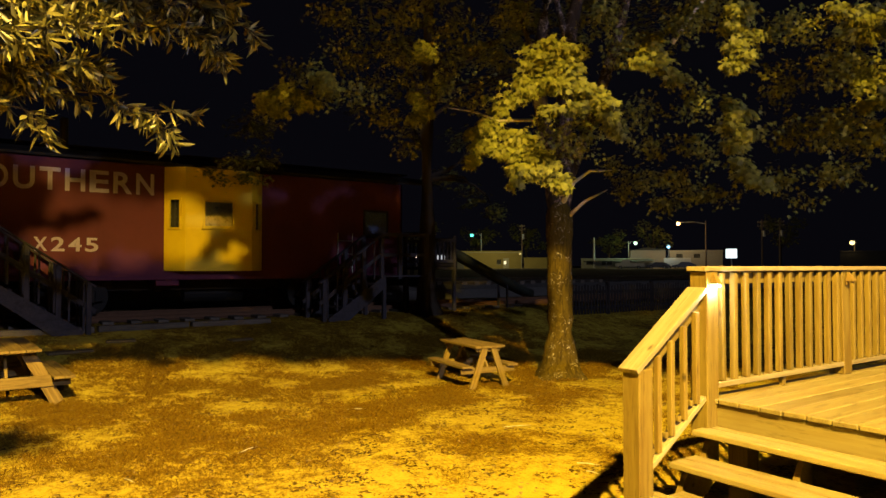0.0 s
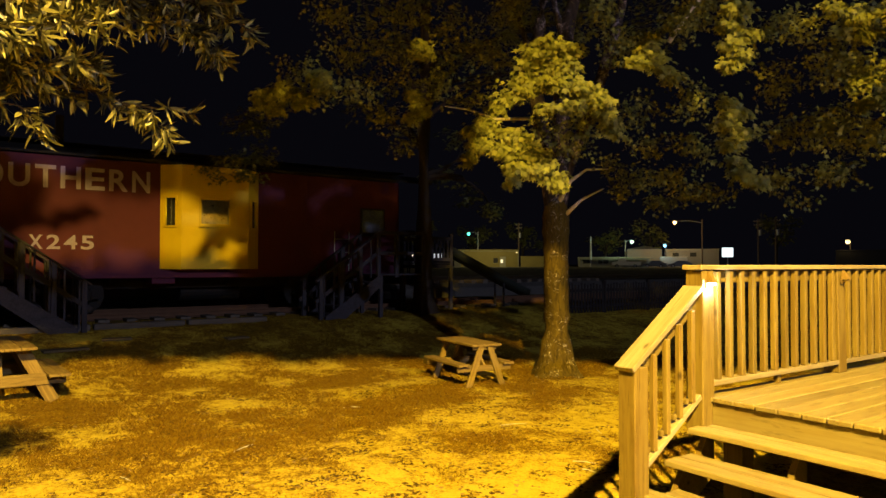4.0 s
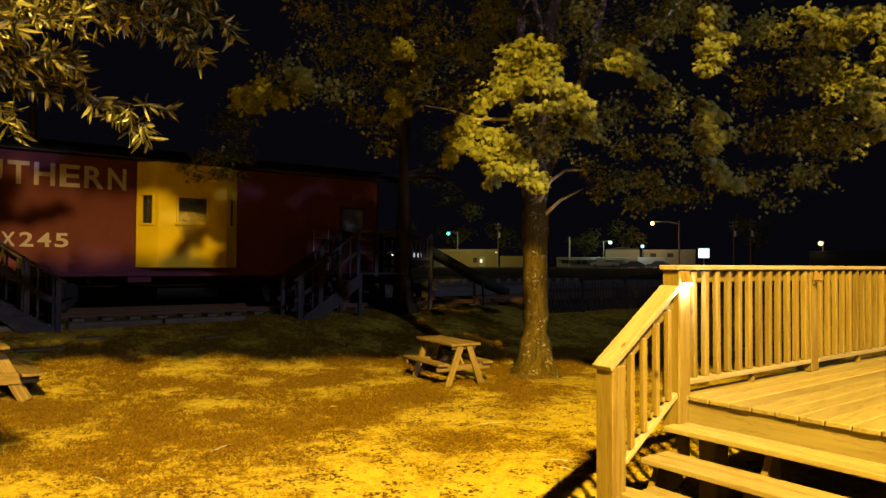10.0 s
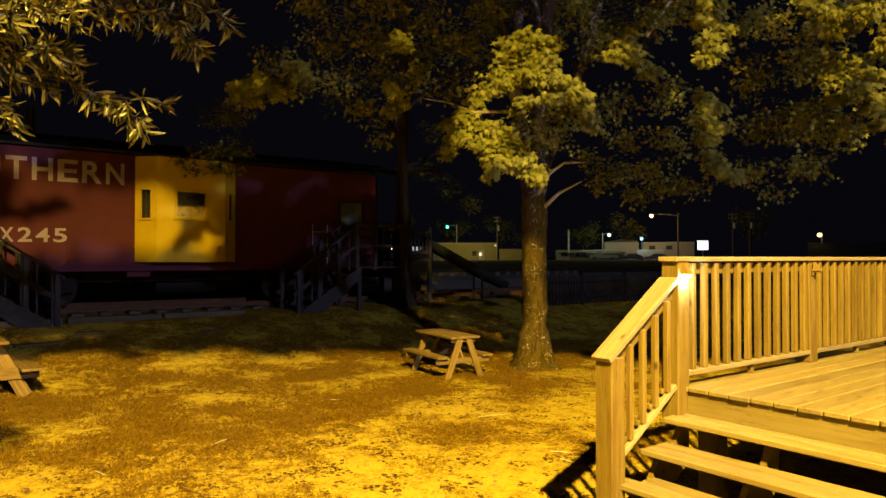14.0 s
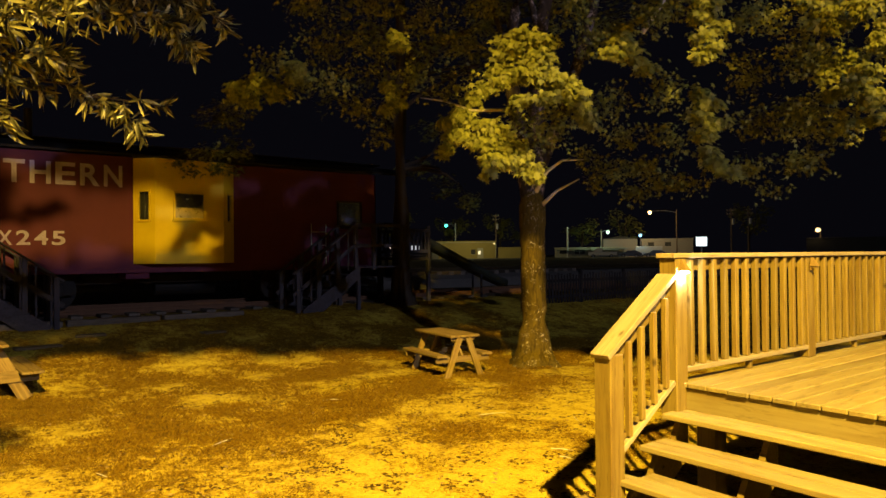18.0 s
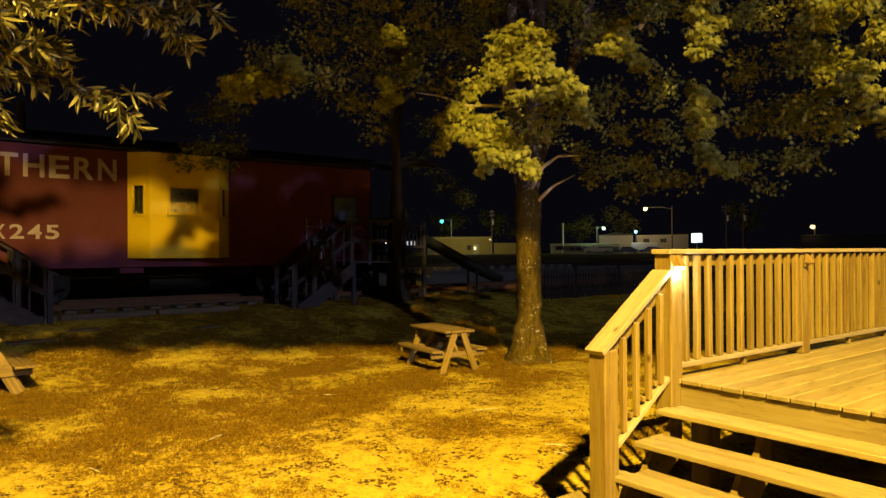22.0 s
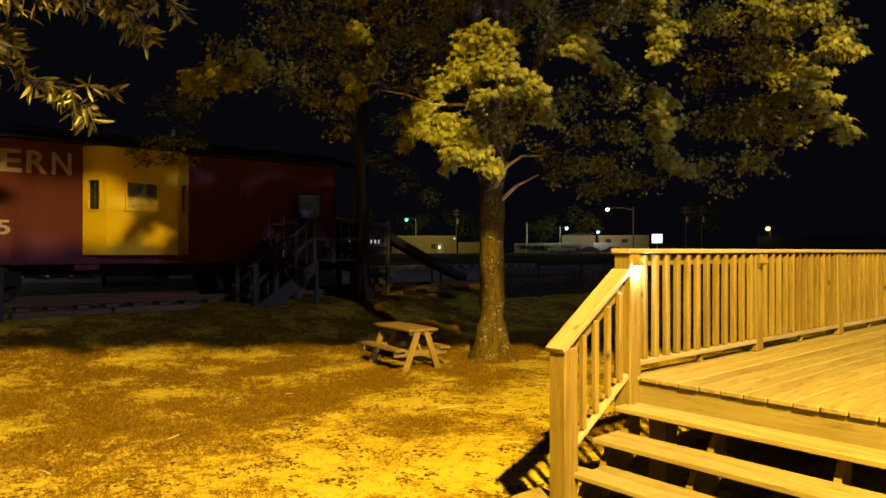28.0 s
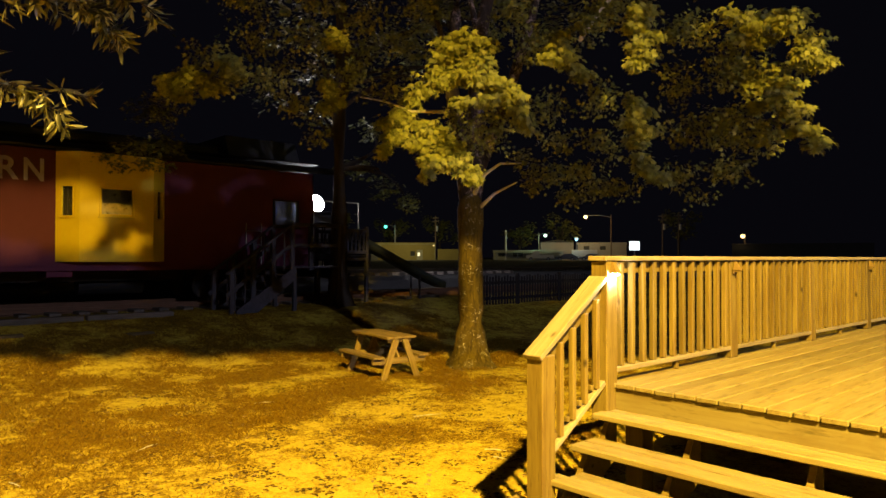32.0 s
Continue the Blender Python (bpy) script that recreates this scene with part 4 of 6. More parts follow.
    for y in (CY0 + 0.12, CY1 - 0.12):
        part("grab_iron", tube(bmesh.new(), [(CX0, y, 2.0), (CX0 + 0.06, y, 2.02), (CX0 + 0.06, y, 3.0), (CX0, y, 3.02)], [0.012] * 4, 8), IRON, cb)
    # lettering, letter by letter so that each keeps its place
    for i, ch in enumerate("SOUTHERN"):
        yy = 3.239 - 0.362 - (7 - i) * 0.4415
        lettering(ch, 0.430, CREAM, cb, yy, 3.445, CX0 + 0.0085, width=0.362 if ch != "N" else 0.355)
    for i, ch in enumerate("X245"):
        yy = 1.02 + i * 0.303
        lettering(ch, 0.268, CREAM, cb, yy, 2.222, CX0 + 0.0085, width=0.238)
    return cb


make_caboose()


# ---- tracks ----
def make_track(cx, top, y0, y1, name, near):
    z = top - 0.17
    bed = base(name, "railway track on ties and crushed stone", "railway track", kind="structure")
    bm = bmesh.new()
    prof = [(-2.3, 0.15), (-1.45, z - 0.03), (1.45, z - 0.03), (2.3, 0.15)]
    n = int((y1 - y0) / 0.5)
    grid = []
    for j in range(n + 1):
        y = y0 + (y1 - y0) * j / n
        row = []
        for i in range(15):
            t = i / 14 * 3
            k = min(int(t), 2)
            a, b = prof[k], prof[k + 1]
            px = a[0] + (b[0] - a[0]) * (t - k)
            pz = a[1] + (b[1] - a[1]) * (t - k)
            row.append(bm.verts.new((cx + px, y, pz + 0.05 * noise.noise(Vector((px * 3, y * 3, 1))))))
        grid.append(row)
    for r0, r1 in zip(grid, grid[1:]):
        for i in range(14):
            bm.faces.new((r0[i], r0[i + 1], r1[i + 1], r1[i]))
    bmesh.ops.recalc_face_normals(bm, faces=bm.faces)
    part("ballast_bed", bm, BALLAST, bed)
    y = near[0]
    while y < near[1]:
        lumber("tie", (cx - 1.28, y, z + 0.0), (cx + 1.28, y, z + 0.0), 0.22, 0.16, TIE, bed, bevel=0.012)
        y += 0.55
    for s in (-1, 1):
        x = cx + s * 0.755
        pts = [(-0.07, 0), (0.07, 0), (0.07, 0.018), (0.012, 0.032), (0.012, 0.105), (0.035, 0.115), (0.035, 0.148), (-0.035, 0.148), (-0.035, 0.115),
               (-0.012, 0.105), (-0.012, 0.032), (-0.07, 0.018)]
        part("rail", ring_y([(x + a, z + 0.03 + b) for a, b in pts], y0, y1), STEEL if cx < -19 else RUST, bed)


MAINX, MAINTOP = -21.0, 1.45
make_track((CX0 + CX1) / 2, RAILTOP, -6, 22, "siding_track", (-2, 14))
make_track(MAINX, MAINTOP, -150, 160, "main_track", (-4, 22))


# ---- wooden stairs at both ends of the caboose ----
def entry_stairs(foot, s, label):
    """Stairs along the caboose that climb from y = foot towards s; x from -15.35 to -14.3."""
    st = base("entry_stairs", label, "stairs", group="stairs to the caboose")
    xa, xb = -15.34, -14.30
    run, rise, n = 0.27, 0.183, 6
    z0 = 1.69 - rise * n
    for k in range(n - 1):
        y = foot + s * (0.16 + run * k)
        z = z0 + rise * (k + 1)
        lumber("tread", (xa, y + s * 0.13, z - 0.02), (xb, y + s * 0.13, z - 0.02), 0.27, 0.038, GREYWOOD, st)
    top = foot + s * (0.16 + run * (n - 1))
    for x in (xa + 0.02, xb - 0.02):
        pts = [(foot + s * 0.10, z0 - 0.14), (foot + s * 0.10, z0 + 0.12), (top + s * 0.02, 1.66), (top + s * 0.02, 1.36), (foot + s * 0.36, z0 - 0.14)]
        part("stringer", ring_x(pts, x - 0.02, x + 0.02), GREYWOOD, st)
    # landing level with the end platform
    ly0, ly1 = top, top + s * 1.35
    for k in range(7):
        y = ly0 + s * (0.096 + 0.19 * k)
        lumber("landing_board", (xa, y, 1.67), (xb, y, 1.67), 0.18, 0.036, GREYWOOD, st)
    for x in (xa + 0.05, xb - 0.05):
        for y in (ly0 + s * 0.06, ly1 - s * 0.06):
            zg = ground_height(x, y) - 0.1
            lumber("landing_post", (x, y, zg), (x, y, 1.65), 0.09, 0.09, GREYWOOD, st, up=(0, 1, 0))
    # rails on the open side and the caboose side
    slope = (1.69 - z0) / (top - foot)
    for x in (xb - 0.05, xa + 0.05):
        for k in range(4):
            y = foot + (top - foot) * k / 3
            zz = z0 + slope * (y - foot)
            lo = ground_height(x, y) - 0.08 if k == 0 else zz - 0.05
            lumber("rail_post", (x, y, lo), (x, y, zz + 1.0), 0.09, 0.09, GREYWOOD, st, up=(0, 1, 0))
        for dz, w in ((1.02, 0.14), (0.55, 0.036)):
            a = Vector((x, foot - s * 0.12, z0 + dz - 0.12 * abs(slope)))
            b = Vector((x, top + s * 0.05, 1.69 + dz))
            lumber("hand_rail" if w > 0.1 else "mid_rail", a, b, w if w > 0.1 else 0.036, 0.036 if w > 0.1 else 0.088, GREYWOOD, st)
        for k in range(12):
            y = foot + (top - foot) * (k + 0.7) / 12.4
            if k % 2:
                continue
            zz = z0 + slope * (y - foot)
            lumber("baluster", (x, y, zz + 0.05), (x, y, zz + 0.98), 0.036, 0.036, GREYWOOD, st, up=(0, 1, 0))
    for y in (ly1 - s * 0.06, ly0 + s * 0.5):
        lumber("rail_post", (xb - 0.05, y, 1.6), (xb - 0.05, y, 2.7), 0.09, 0.09, GREYWOOD, st, up=(0, 1, 0))
    for dz in (1.0, 0.5):
        lumber("landing_rail", (xb - 0.05, ly0, 1.69 + dz), (xb - 0.05, ly1, 1.69 + dz), 0.04, 0.09, GREYWOOD, st)


entry_stairs(1.86, -1, "grey weathered wooden stairs up to one end of the caboose")
entry_stairs(6.68, 1, "grey weathered wooden stairs up to the other end of the caboose")
for n, (x, y, w, d, a) in enumerate(((-13.3, 1.42, 0.70, 0.42, 8), (-13.75, 2.32, 0.50, 0.36, -6), (-13.4, 4.4, 0.46, 0.34, 12))):
    pv = base("stepping_stone", "flat pale stone set in the dirt by the caboose", "stone", pose(x, y, ground_height(x, y), 0, 0, a), "stepping stones")
    part("slab", block((-d / 2, -w / 2, -0.03), (d / 2, w / 2, 0.012), 0.008), SLAB, pv)
old = base("timber_edging", "old ties laid beside the siding track", "timber")
for k in range(3):
    lumber("tie", (-14.55 - 0.02 * k, 0.3 + 1.75 * k, 0.68), (-14.55 - 0.03 * k, 1.98 + 1.75 * k, 0.68), 0.2, 0.17, TIE, old, bevel=0.012)


# ---- trees ----
LEAF = []
for a, r in ((-90, 0.30), (-62, 0.42), (-35, 0.36), (-12, 0.66), (8, 0.34), (32, 0.92), (58, 0.38), (90, 1.1), (122, 0.38), (148, 0.92), (172, 0.34), (192, 0.66),
             (215, 0.36), (242, 0.42)):
    LEAF.append((r * math.cos(radians(a)), r * math.sin(radians(a)), -0.10 * r))
LEAF = np.array(LEAF)


# a plainer leaf of five points for unseen sprays that block the lamp
PLAIN = np.array([(0.0, -0.35, 0.03), (0.75, 0.05, -0.08), (0.45, 0.75, -0.06), (-0.45, 0.75, -0.06), (-0.75, 0.05, -0.08)])


def unit(v):
    return v / (np.linalg.norm(v, axis=1, keepdims=True) + 1e-9)


def leaf_cloud(rng, centre, rx, rz, count, size, droop=0.5, face=(0.10, -0.10, 1.0), jitter=0.38, shape=None, shell=0.45, scatter=0.10):
    """Verts and faces of many lobed leaves, in sprays round twig tips that fill a ragged lump."""
    form = LEAF if shape is None else shape
    centre = np.array(centre)
    sprays, k = max(6, count // 9), len(form)
    d = unit(rng.normal(size=(sprays, 3)))
    rag = np.array([0.75 + 0.5 * noise.noise(Vector(v * 2.3) + Vector(centre)) for v in d])
    tip = centre + d * np.array([rx, rx, rz]) * (rng.random(sprays) ** shell * rag)[:, None]
    d, tip = np.repeat(d, 9, axis=0), np.repeat(tip, 9, axis=0)
    n = len(d)
    p = tip + rng.normal(size=(n, 3)) * np.array([scatter, scatter, 0.6 * scatter])
    nrm = unit(np.array(face) + 0.35 * d + jitter * rng.normal(size=(n, 3)))
    way = d * np.array([1, 1, 0.2]) + np.array([0, 0, -droop]) + 0.6 * rng.normal(size=(n, 3))
    way = unit(way - nrm * np.sum(way * nrm, axis=1, keepdims=True))
    side = np.cross(way, nrm)
    s = (size * (0.65 + 0.6 * rng.random(n)))[:, None, None]
    curl = (0.4 + 1.6 * rng.random(n))[:, None, None]
    pts = p[:, None] + s * (form[None, :, :1] * side[:, None] + form[None, :, 1:2] * way[:, None] + form[None, :, 2:] * curl * nrm[:, None])
    verts = np.concatenate([p[:, None], pts], axis=1).reshape(-1, 3)
    fan = np.array([(0, 1 + j, 1 + (j + 1) % k) for j in range(k)])
    faces = (np.arange(n)[:, None, None] * (k + 1) + fan).reshape(-1, 3)
    return verts, faces


def joined(clouds):
    """Several leaf clouds as one."""
    verts, faces, k = [], [], 0
    for v, f in clouds:
        verts.append(v)
        faces.append(f + k)
        k += len(v)
    return np.concatenate(verts), np.concatenate(faces)


def leaf_mesh(verts, faces, material):
    me = bpy.data.meshes.new("leaves")
    verts, faces = np.asarray(verts, dtype=np.float32), np.asarray(faces, dtype=np.int32)
    me.vertices.add(len(verts))
    me.vertices.foreach_set("co", verts.ravel())
    me.loops.add(faces.size)
    me.loops.foreach_set("vertex_index", faces.ravel())
    me.polygons.add(len(faces))
    me.polygons.foreach_set("loop_start", np.arange(0, faces.size, 3, dtype=np.int32))
    me.update(calc_edges=True)
    me.materials.append(material)
    return me


def bend(a, b, lift, rng, n=5):
    """Points of a limb from a to b that sags or lifts a little."""
    a, b = Vector(a), Vector(b)
    side = Vector(rng.normal(size=3)) * 0.07 * (b - a).length
    return [a.lerp(b, i / (n - 1)) + (side + Vector((0, 0, lift))) * math.sin(math.pi * i / (n - 1)) for i in range(n)]


def lamp_side(theta, slope, reach):
    """A point seen from the yard lamp at an angle from -x towards +y, a slope down and a distance."""
    a = radians(theta)
    return Vector((YARD[0] - reach * math.cos(a), YARD[1] + reach * math.sin(a), YARD[2] - reach * slope))


# boughs of the maple, middle and half sizes: in full lamplight, partly shaded, and shaded by the leaves added out of
# sight
BRIGHT = (
    (-7.09, 6.83, 5.06, 0.29, 0.15), (-6.93, 7.07, 4.98, 0.26, 0.16), (-7.21, 6.67, 4.86, 0.29, 0.15), (-6.98, 7.00, 4.74, 0.31, 0.16),
    (-7.31, 6.54, 4.57, 0.20, 0.11), (-7.11, 6.74, 4.52, 0.29, 0.13), (-6.91, 7.04, 4.48, 0.29, 0.13), (-6.75, 7.27, 4.40, 0.23, 0.13),
    (-6.62, 7.37, 4.26, 0.21, 0.14), (-6.56, 7.47, 4.06, 0.19, 0.16), (-6.51, 7.54, 3.90, 0.14, 0.13), (-6.49, 7.57, 3.78, 0.10, 0.09),
    (-7.36, 6.31, 4.28, 0.18, 0.10), (-7.45, 6.18, 4.14, 0.14, 0.09), (-7.24, 6.47, 4.38, 0.16, 0.10), (-7.04, 6.77, 4.14, 0.18, 0.06),
    (-6.85, 7.04, 4.14, 0.16, 0.06), (-7.56, 5.86, 3.80, 0.18, 0.14), (-7.45, 6.02, 3.88, 0.22, 0.13), (-7.50, 5.96, 3.60, 0.21, 0.14),
    (-7.62, 5.80, 3.40, 0.11, 0.09), (-7.27, 6.29, 3.72, 0.26, 0.13), (-7.16, 6.45, 3.60, 0.26, 0.14), (-7.21, 6.13, 3.46, 0.22, 0.11),
    (-6.96, 6.48, 3.42, 0.22, 0.13), (-6.90, 6.58, 3.26, 0.19, 0.13), (-6.81, 6.71, 3.11, 0.14, 0.13), (-6.77, 6.78, 2.99, 0.09, 0.07),
    (-7.14, 6.23, 3.26, 0.20, 0.10), (-7.17, 6.20, 3.11, 0.11, 0.09), (-7.01, 6.42, 3.22, 0.18, 0.09),
)
MEDIUM = (
    (-10.04, 3.68, 4.43, 0.24, 0.19), (-9.94, 3.83, 4.30, 0.21, 0.14), (-9.86, 3.93, 4.56, 0.21, 0.19), (-8.64, 5.66, 5.25, 0.16, 0.10),
    (-8.61, 5.71, 5.12, 0.12, 0.09), (-8.73, 5.56, 4.48, 0.19, 0.14), (-8.67, 5.65, 4.30, 0.17, 0.14), (-8.72, 5.59, 4.16, 0.12, 0.10),
    (-5.13, 8.41, 5.33, 0.24, 0.14), (-5.18, 8.35, 5.14, 0.26, 0.12), (-5.07, 8.51, 4.99, 0.17, 0.11), (-5.18, 8.36, 4.84, 0.22, 0.11),
    (-5.12, 8.45, 4.69, 0.20, 0.10), (-5.21, 8.33, 4.57, 0.12, 0.07), (-5.20, 8.37, 4.08, 0.17, 0.10), (-5.16, 8.43, 3.93, 0.20, 0.11),
    (-5.23, 8.34, 3.78, 0.20, 0.11), (-5.12, 8.50, 3.67, 0.17, 0.10), (-5.21, 8.38, 3.53, 0.20, 0.10), (-5.17, 8.44, 3.29, 0.15, 0.08),
    (-5.11, 8.54, 3.12, 0.20, 0.09), (-5.00, 8.70, 3.02, 0.17, 0.07), (-4.21, 9.22, 5.22, 0.17, 0.12), (-4.09, 9.40, 5.11, 0.20, 0.12),
    (-3.96, 9.58, 5.18, 0.17, 0.13), (-4.17, 9.28, 4.92, 0.17, 0.09), (-3.99, 9.55, 4.92, 0.17, 0.09), (-5.82, 7.55, 4.97, 0.09, 0.09),
    (-5.90, 7.46, 4.85, 0.14, 0.07), (-5.79, 7.58, 4.77, 0.12, 0.07), (-5.95, 7.40, 4.66, 0.20, 0.05), (-5.82, 7.55, 4.62, 0.21, 0.07),
    (-5.72, 7.67, 4.50, 0.14, 0.07), (-5.64, 7.75, 4.42, 0.14, 0.07), (-3.30, 9.46, 4.70, 0.22, 0.19), (-3.23, 9.54, 4.44, 0.22, 0.16),
    (-3.37, 9.38, 4.52, 0.18, 0.15), (-3.51, 9.37, 5.03, 0.28, 0.19), (-3.56, 9.32, 4.14, 0.21, 0.16), (-3.51, 9.38, 3.84, 0.22, 0.16),
    (-3.46, 9.60, 3.60, 0.25, 0.12), (-3.31, 9.76, 3.42, 0.19, 0.09),
)
FAINT = (
    (-9.88, 4.26, 4.48, 0.25, 0.19), (-9.70, 4.51, 4.75, 0.25, 0.25), (-4.11, 9.58, 4.29, 0.17, 0.13), (-4.05, 9.67, 4.03, 0.17, 0.12),
    (-3.64, 9.24, 3.99, 0.18, 0.15),
)
DIM = (
    (-7.36, 7.20, 3.92, 0.25, 0.22), (-7.24, 7.39, 3.62, 0.22, 0.20), (-7.43, 6.92, 3.98, 0.18, 0.17), (-7.07, 7.43, 4.07, 0.18, 0.17),
    (-7.57, 9.03, 3.18, 0.34, 0.21), (-7.48, 9.87, 2.99, 0.45, 0.18), (-6.91, 9.98, 3.11, 0.38, 0.21), (-7.56, 8.68, 3.51, 0.28, 0.20), (-7.48, 9.50, 3.38, 0.39, 0.24),
    (-10.21, 4.45, 5.03, 0.50, 0.32), (-10.03, 4.56, 4.60, 0.41, 0.31), (-9.72, 5.17, 4.76, 0.51, 0.42), (-10.05, 5.02, 5.46, 0.56, 0.42),
    (-9.40, 5.61, 5.22, 0.55, 0.46), (-9.39, 5.50, 4.33, 0.40, 0.42), (-9.17, 5.66, 3.79, 0.27, 0.27), (-8.99, 6.21, 4.85, 0.51, 0.55),
    (-9.11, 6.53, 5.78, 0.66, 0.52), (-8.60, 6.61, 4.64, 0.36, 0.36), (-8.67, 7.01, 5.37, 0.47, 0.47), (-9.45, 5.85, 6.02, 0.56, 0.37),
    (-10.18, 4.98, 6.06, 0.56, 0.38), (-8.65, 7.36, 6.09, 0.57, 0.38), (-7.04, 8.29, 5.36, 0.40, 0.53), (-7.32, 8.22, 5.96, 0.45, 0.27),
    (-6.78, 8.36, 4.26, 0.35, 0.40), (-7.37, 7.88, 3.95, 0.30, 0.32), (-6.70, 8.51, 3.70, 0.33, 0.31), (-6.36, 8.91, 5.56, 0.43, 0.43),
    (-6.25, 8.95, 4.41, 0.38, 0.48), (-6.15, 8.94, 3.71, 0.37, 0.37), (-6.33, 8.70, 3.20, 0.37, 0.22), (-5.68, 8.78, 2.90, 0.29, 0.14),
    (-6.10, 9.10, 5.82, 0.43, 0.34), (-5.29, 9.76, 5.42, 0.38, 0.47), (-5.30, 9.77, 4.59, 0.38, 0.47), (-5.14, 9.69, 3.80, 0.44, 0.37),
    (-5.17, 9.50, 3.15, 0.43, 0.24), (-4.91, 9.53, 2.80, 0.21, 0.08), (-4.70, 9.93, 4.72, 0.37, 0.40), (-4.74, 9.91, 3.88, 0.43, 0.37),
    (-4.59, 9.98, 3.23, 0.28, 0.27), (-4.31, 10.32, 4.61, 0.36, 0.39), (-4.31, 10.36, 3.66, 0.36, 0.36),
    (-4.61, 9.19, 5.11, 0.37, 0.40), (-4.35, 9.49, 4.56, 0.37, 0.45), (-4.41, 9.43, 3.76, 0.43, 0.40), (-4.08, 9.79, 4.48, 0.37, 0.37),
    (-4.05, 9.69, 3.66, 0.39, 0.28), (-4.37, 9.34, 3.11, 0.28, 0.19), (-3.78, 9.98, 4.45, 0.36, 0.32), (-4.17, 9.82, 5.07, 0.40, 0.37),
)
# low sprays of the narrow-leaved oak
OAK_LOW = ((-6.2, 0.0, 3.9, 0.42, 0.42), (-6.2, 0.55, 4.0, 0.42, 0.42), (-6.1, 1.0, 4.15, 0.24, 0.24))


def lamplit(p, sets=((BRIGHT, 1.0, 0.36), (MEDIUM, 0.85, 0.22), (FAINT, 0.75, 0.14), (OAK_LOW, 0.7, 0.14))):
    """Whether the way from the yard lamp through p goes on to a bough that the lamp reaches."""
    d = (Vector(p) - Vector(YARD)).normalized()
    for boughs, wide, more in sets:
        for x, y, z, rx, rz in boughs:
            to = Vector((x, y, z)) - Vector(YARD)
            if (to - d * to.dot(d)).length < (rx + rz) / 2 * wide + more:
                return True
    return False


# lower edge of the shade, angle and slope
EDGE = ((-4, 0.42), (1.5, 0.425), (2.8, 0.512), (5.6, 0.512), (6.6, 0.455), (10.5, 0.455), (11.8, 0.448), (14.8, 0.468), (17, 0.466), (20.5, 0.472), (24, 0.472), (26.6, 0.455), (28.5, 0.485),
        (34.3, 0.485), (35.0, 0.388), (38, 0.388), (39.5, 0.50), (44, 0.50), (50, 0.495), (58, 0.48))


def lamp_blocking_leaves(tree, lo, hi, material, root, seed):
    """Unseen leaves added to a crown to block the lamp, above eye level, in columns with gaps."""
    rng = np.random.default_rng(seed)
    theta, n = lo, 0
    while theta < hi:
        low = float(np.interp(theta, [e[0] for e in EDGE], [e[1] for e in EDGE]))
        clouds, slope = [], low - 0.02
        while slope > 0.05:
            t, s = theta + 0.6 * rng.normal(), slope + 0.006 * rng.normal()
            far = lamp_side(t, s, 18.65 / math.cos(radians(t)))
            top = 3.35 if far.y < 1.0 else (4.05 if far.y < 3.8 else 3.74)
            wall = (0.6 if far.z < 2.9 else 0.85) < far.y < 5.75 and 1.60 < far.z < top
            spot = lamp_side(t, s, (7.2 if s > 0.36 else 8.4) + 0.5 * rng.random())
            trunk = abs(t - 36.4) < 3.4 and s > 0.385
            if not wall and not trunk and not lamplit(spot):
                clouds.append(leaf_cloud(rng, spot, 0.20, 0.20, 342, 0.105, 0.5, (0.75, -0.45, 0.5), shape=PLAIN))
            slope -= 0.034
        if clouds:
            tagged(place("foliage", leaf_mesh(*joined(clouds), material), tree), kind="stuff")
            if n % 2 == 0:
                part("limb", tube(bmesh.new(), bend(root, lamp_side(theta, 0.12, 8.6), 0.9, rng), [0.05, 0.04, 0.03, 0.022, 0.012], 6), SHADETWIG, tree)
        n += 1
        theta += 2.0


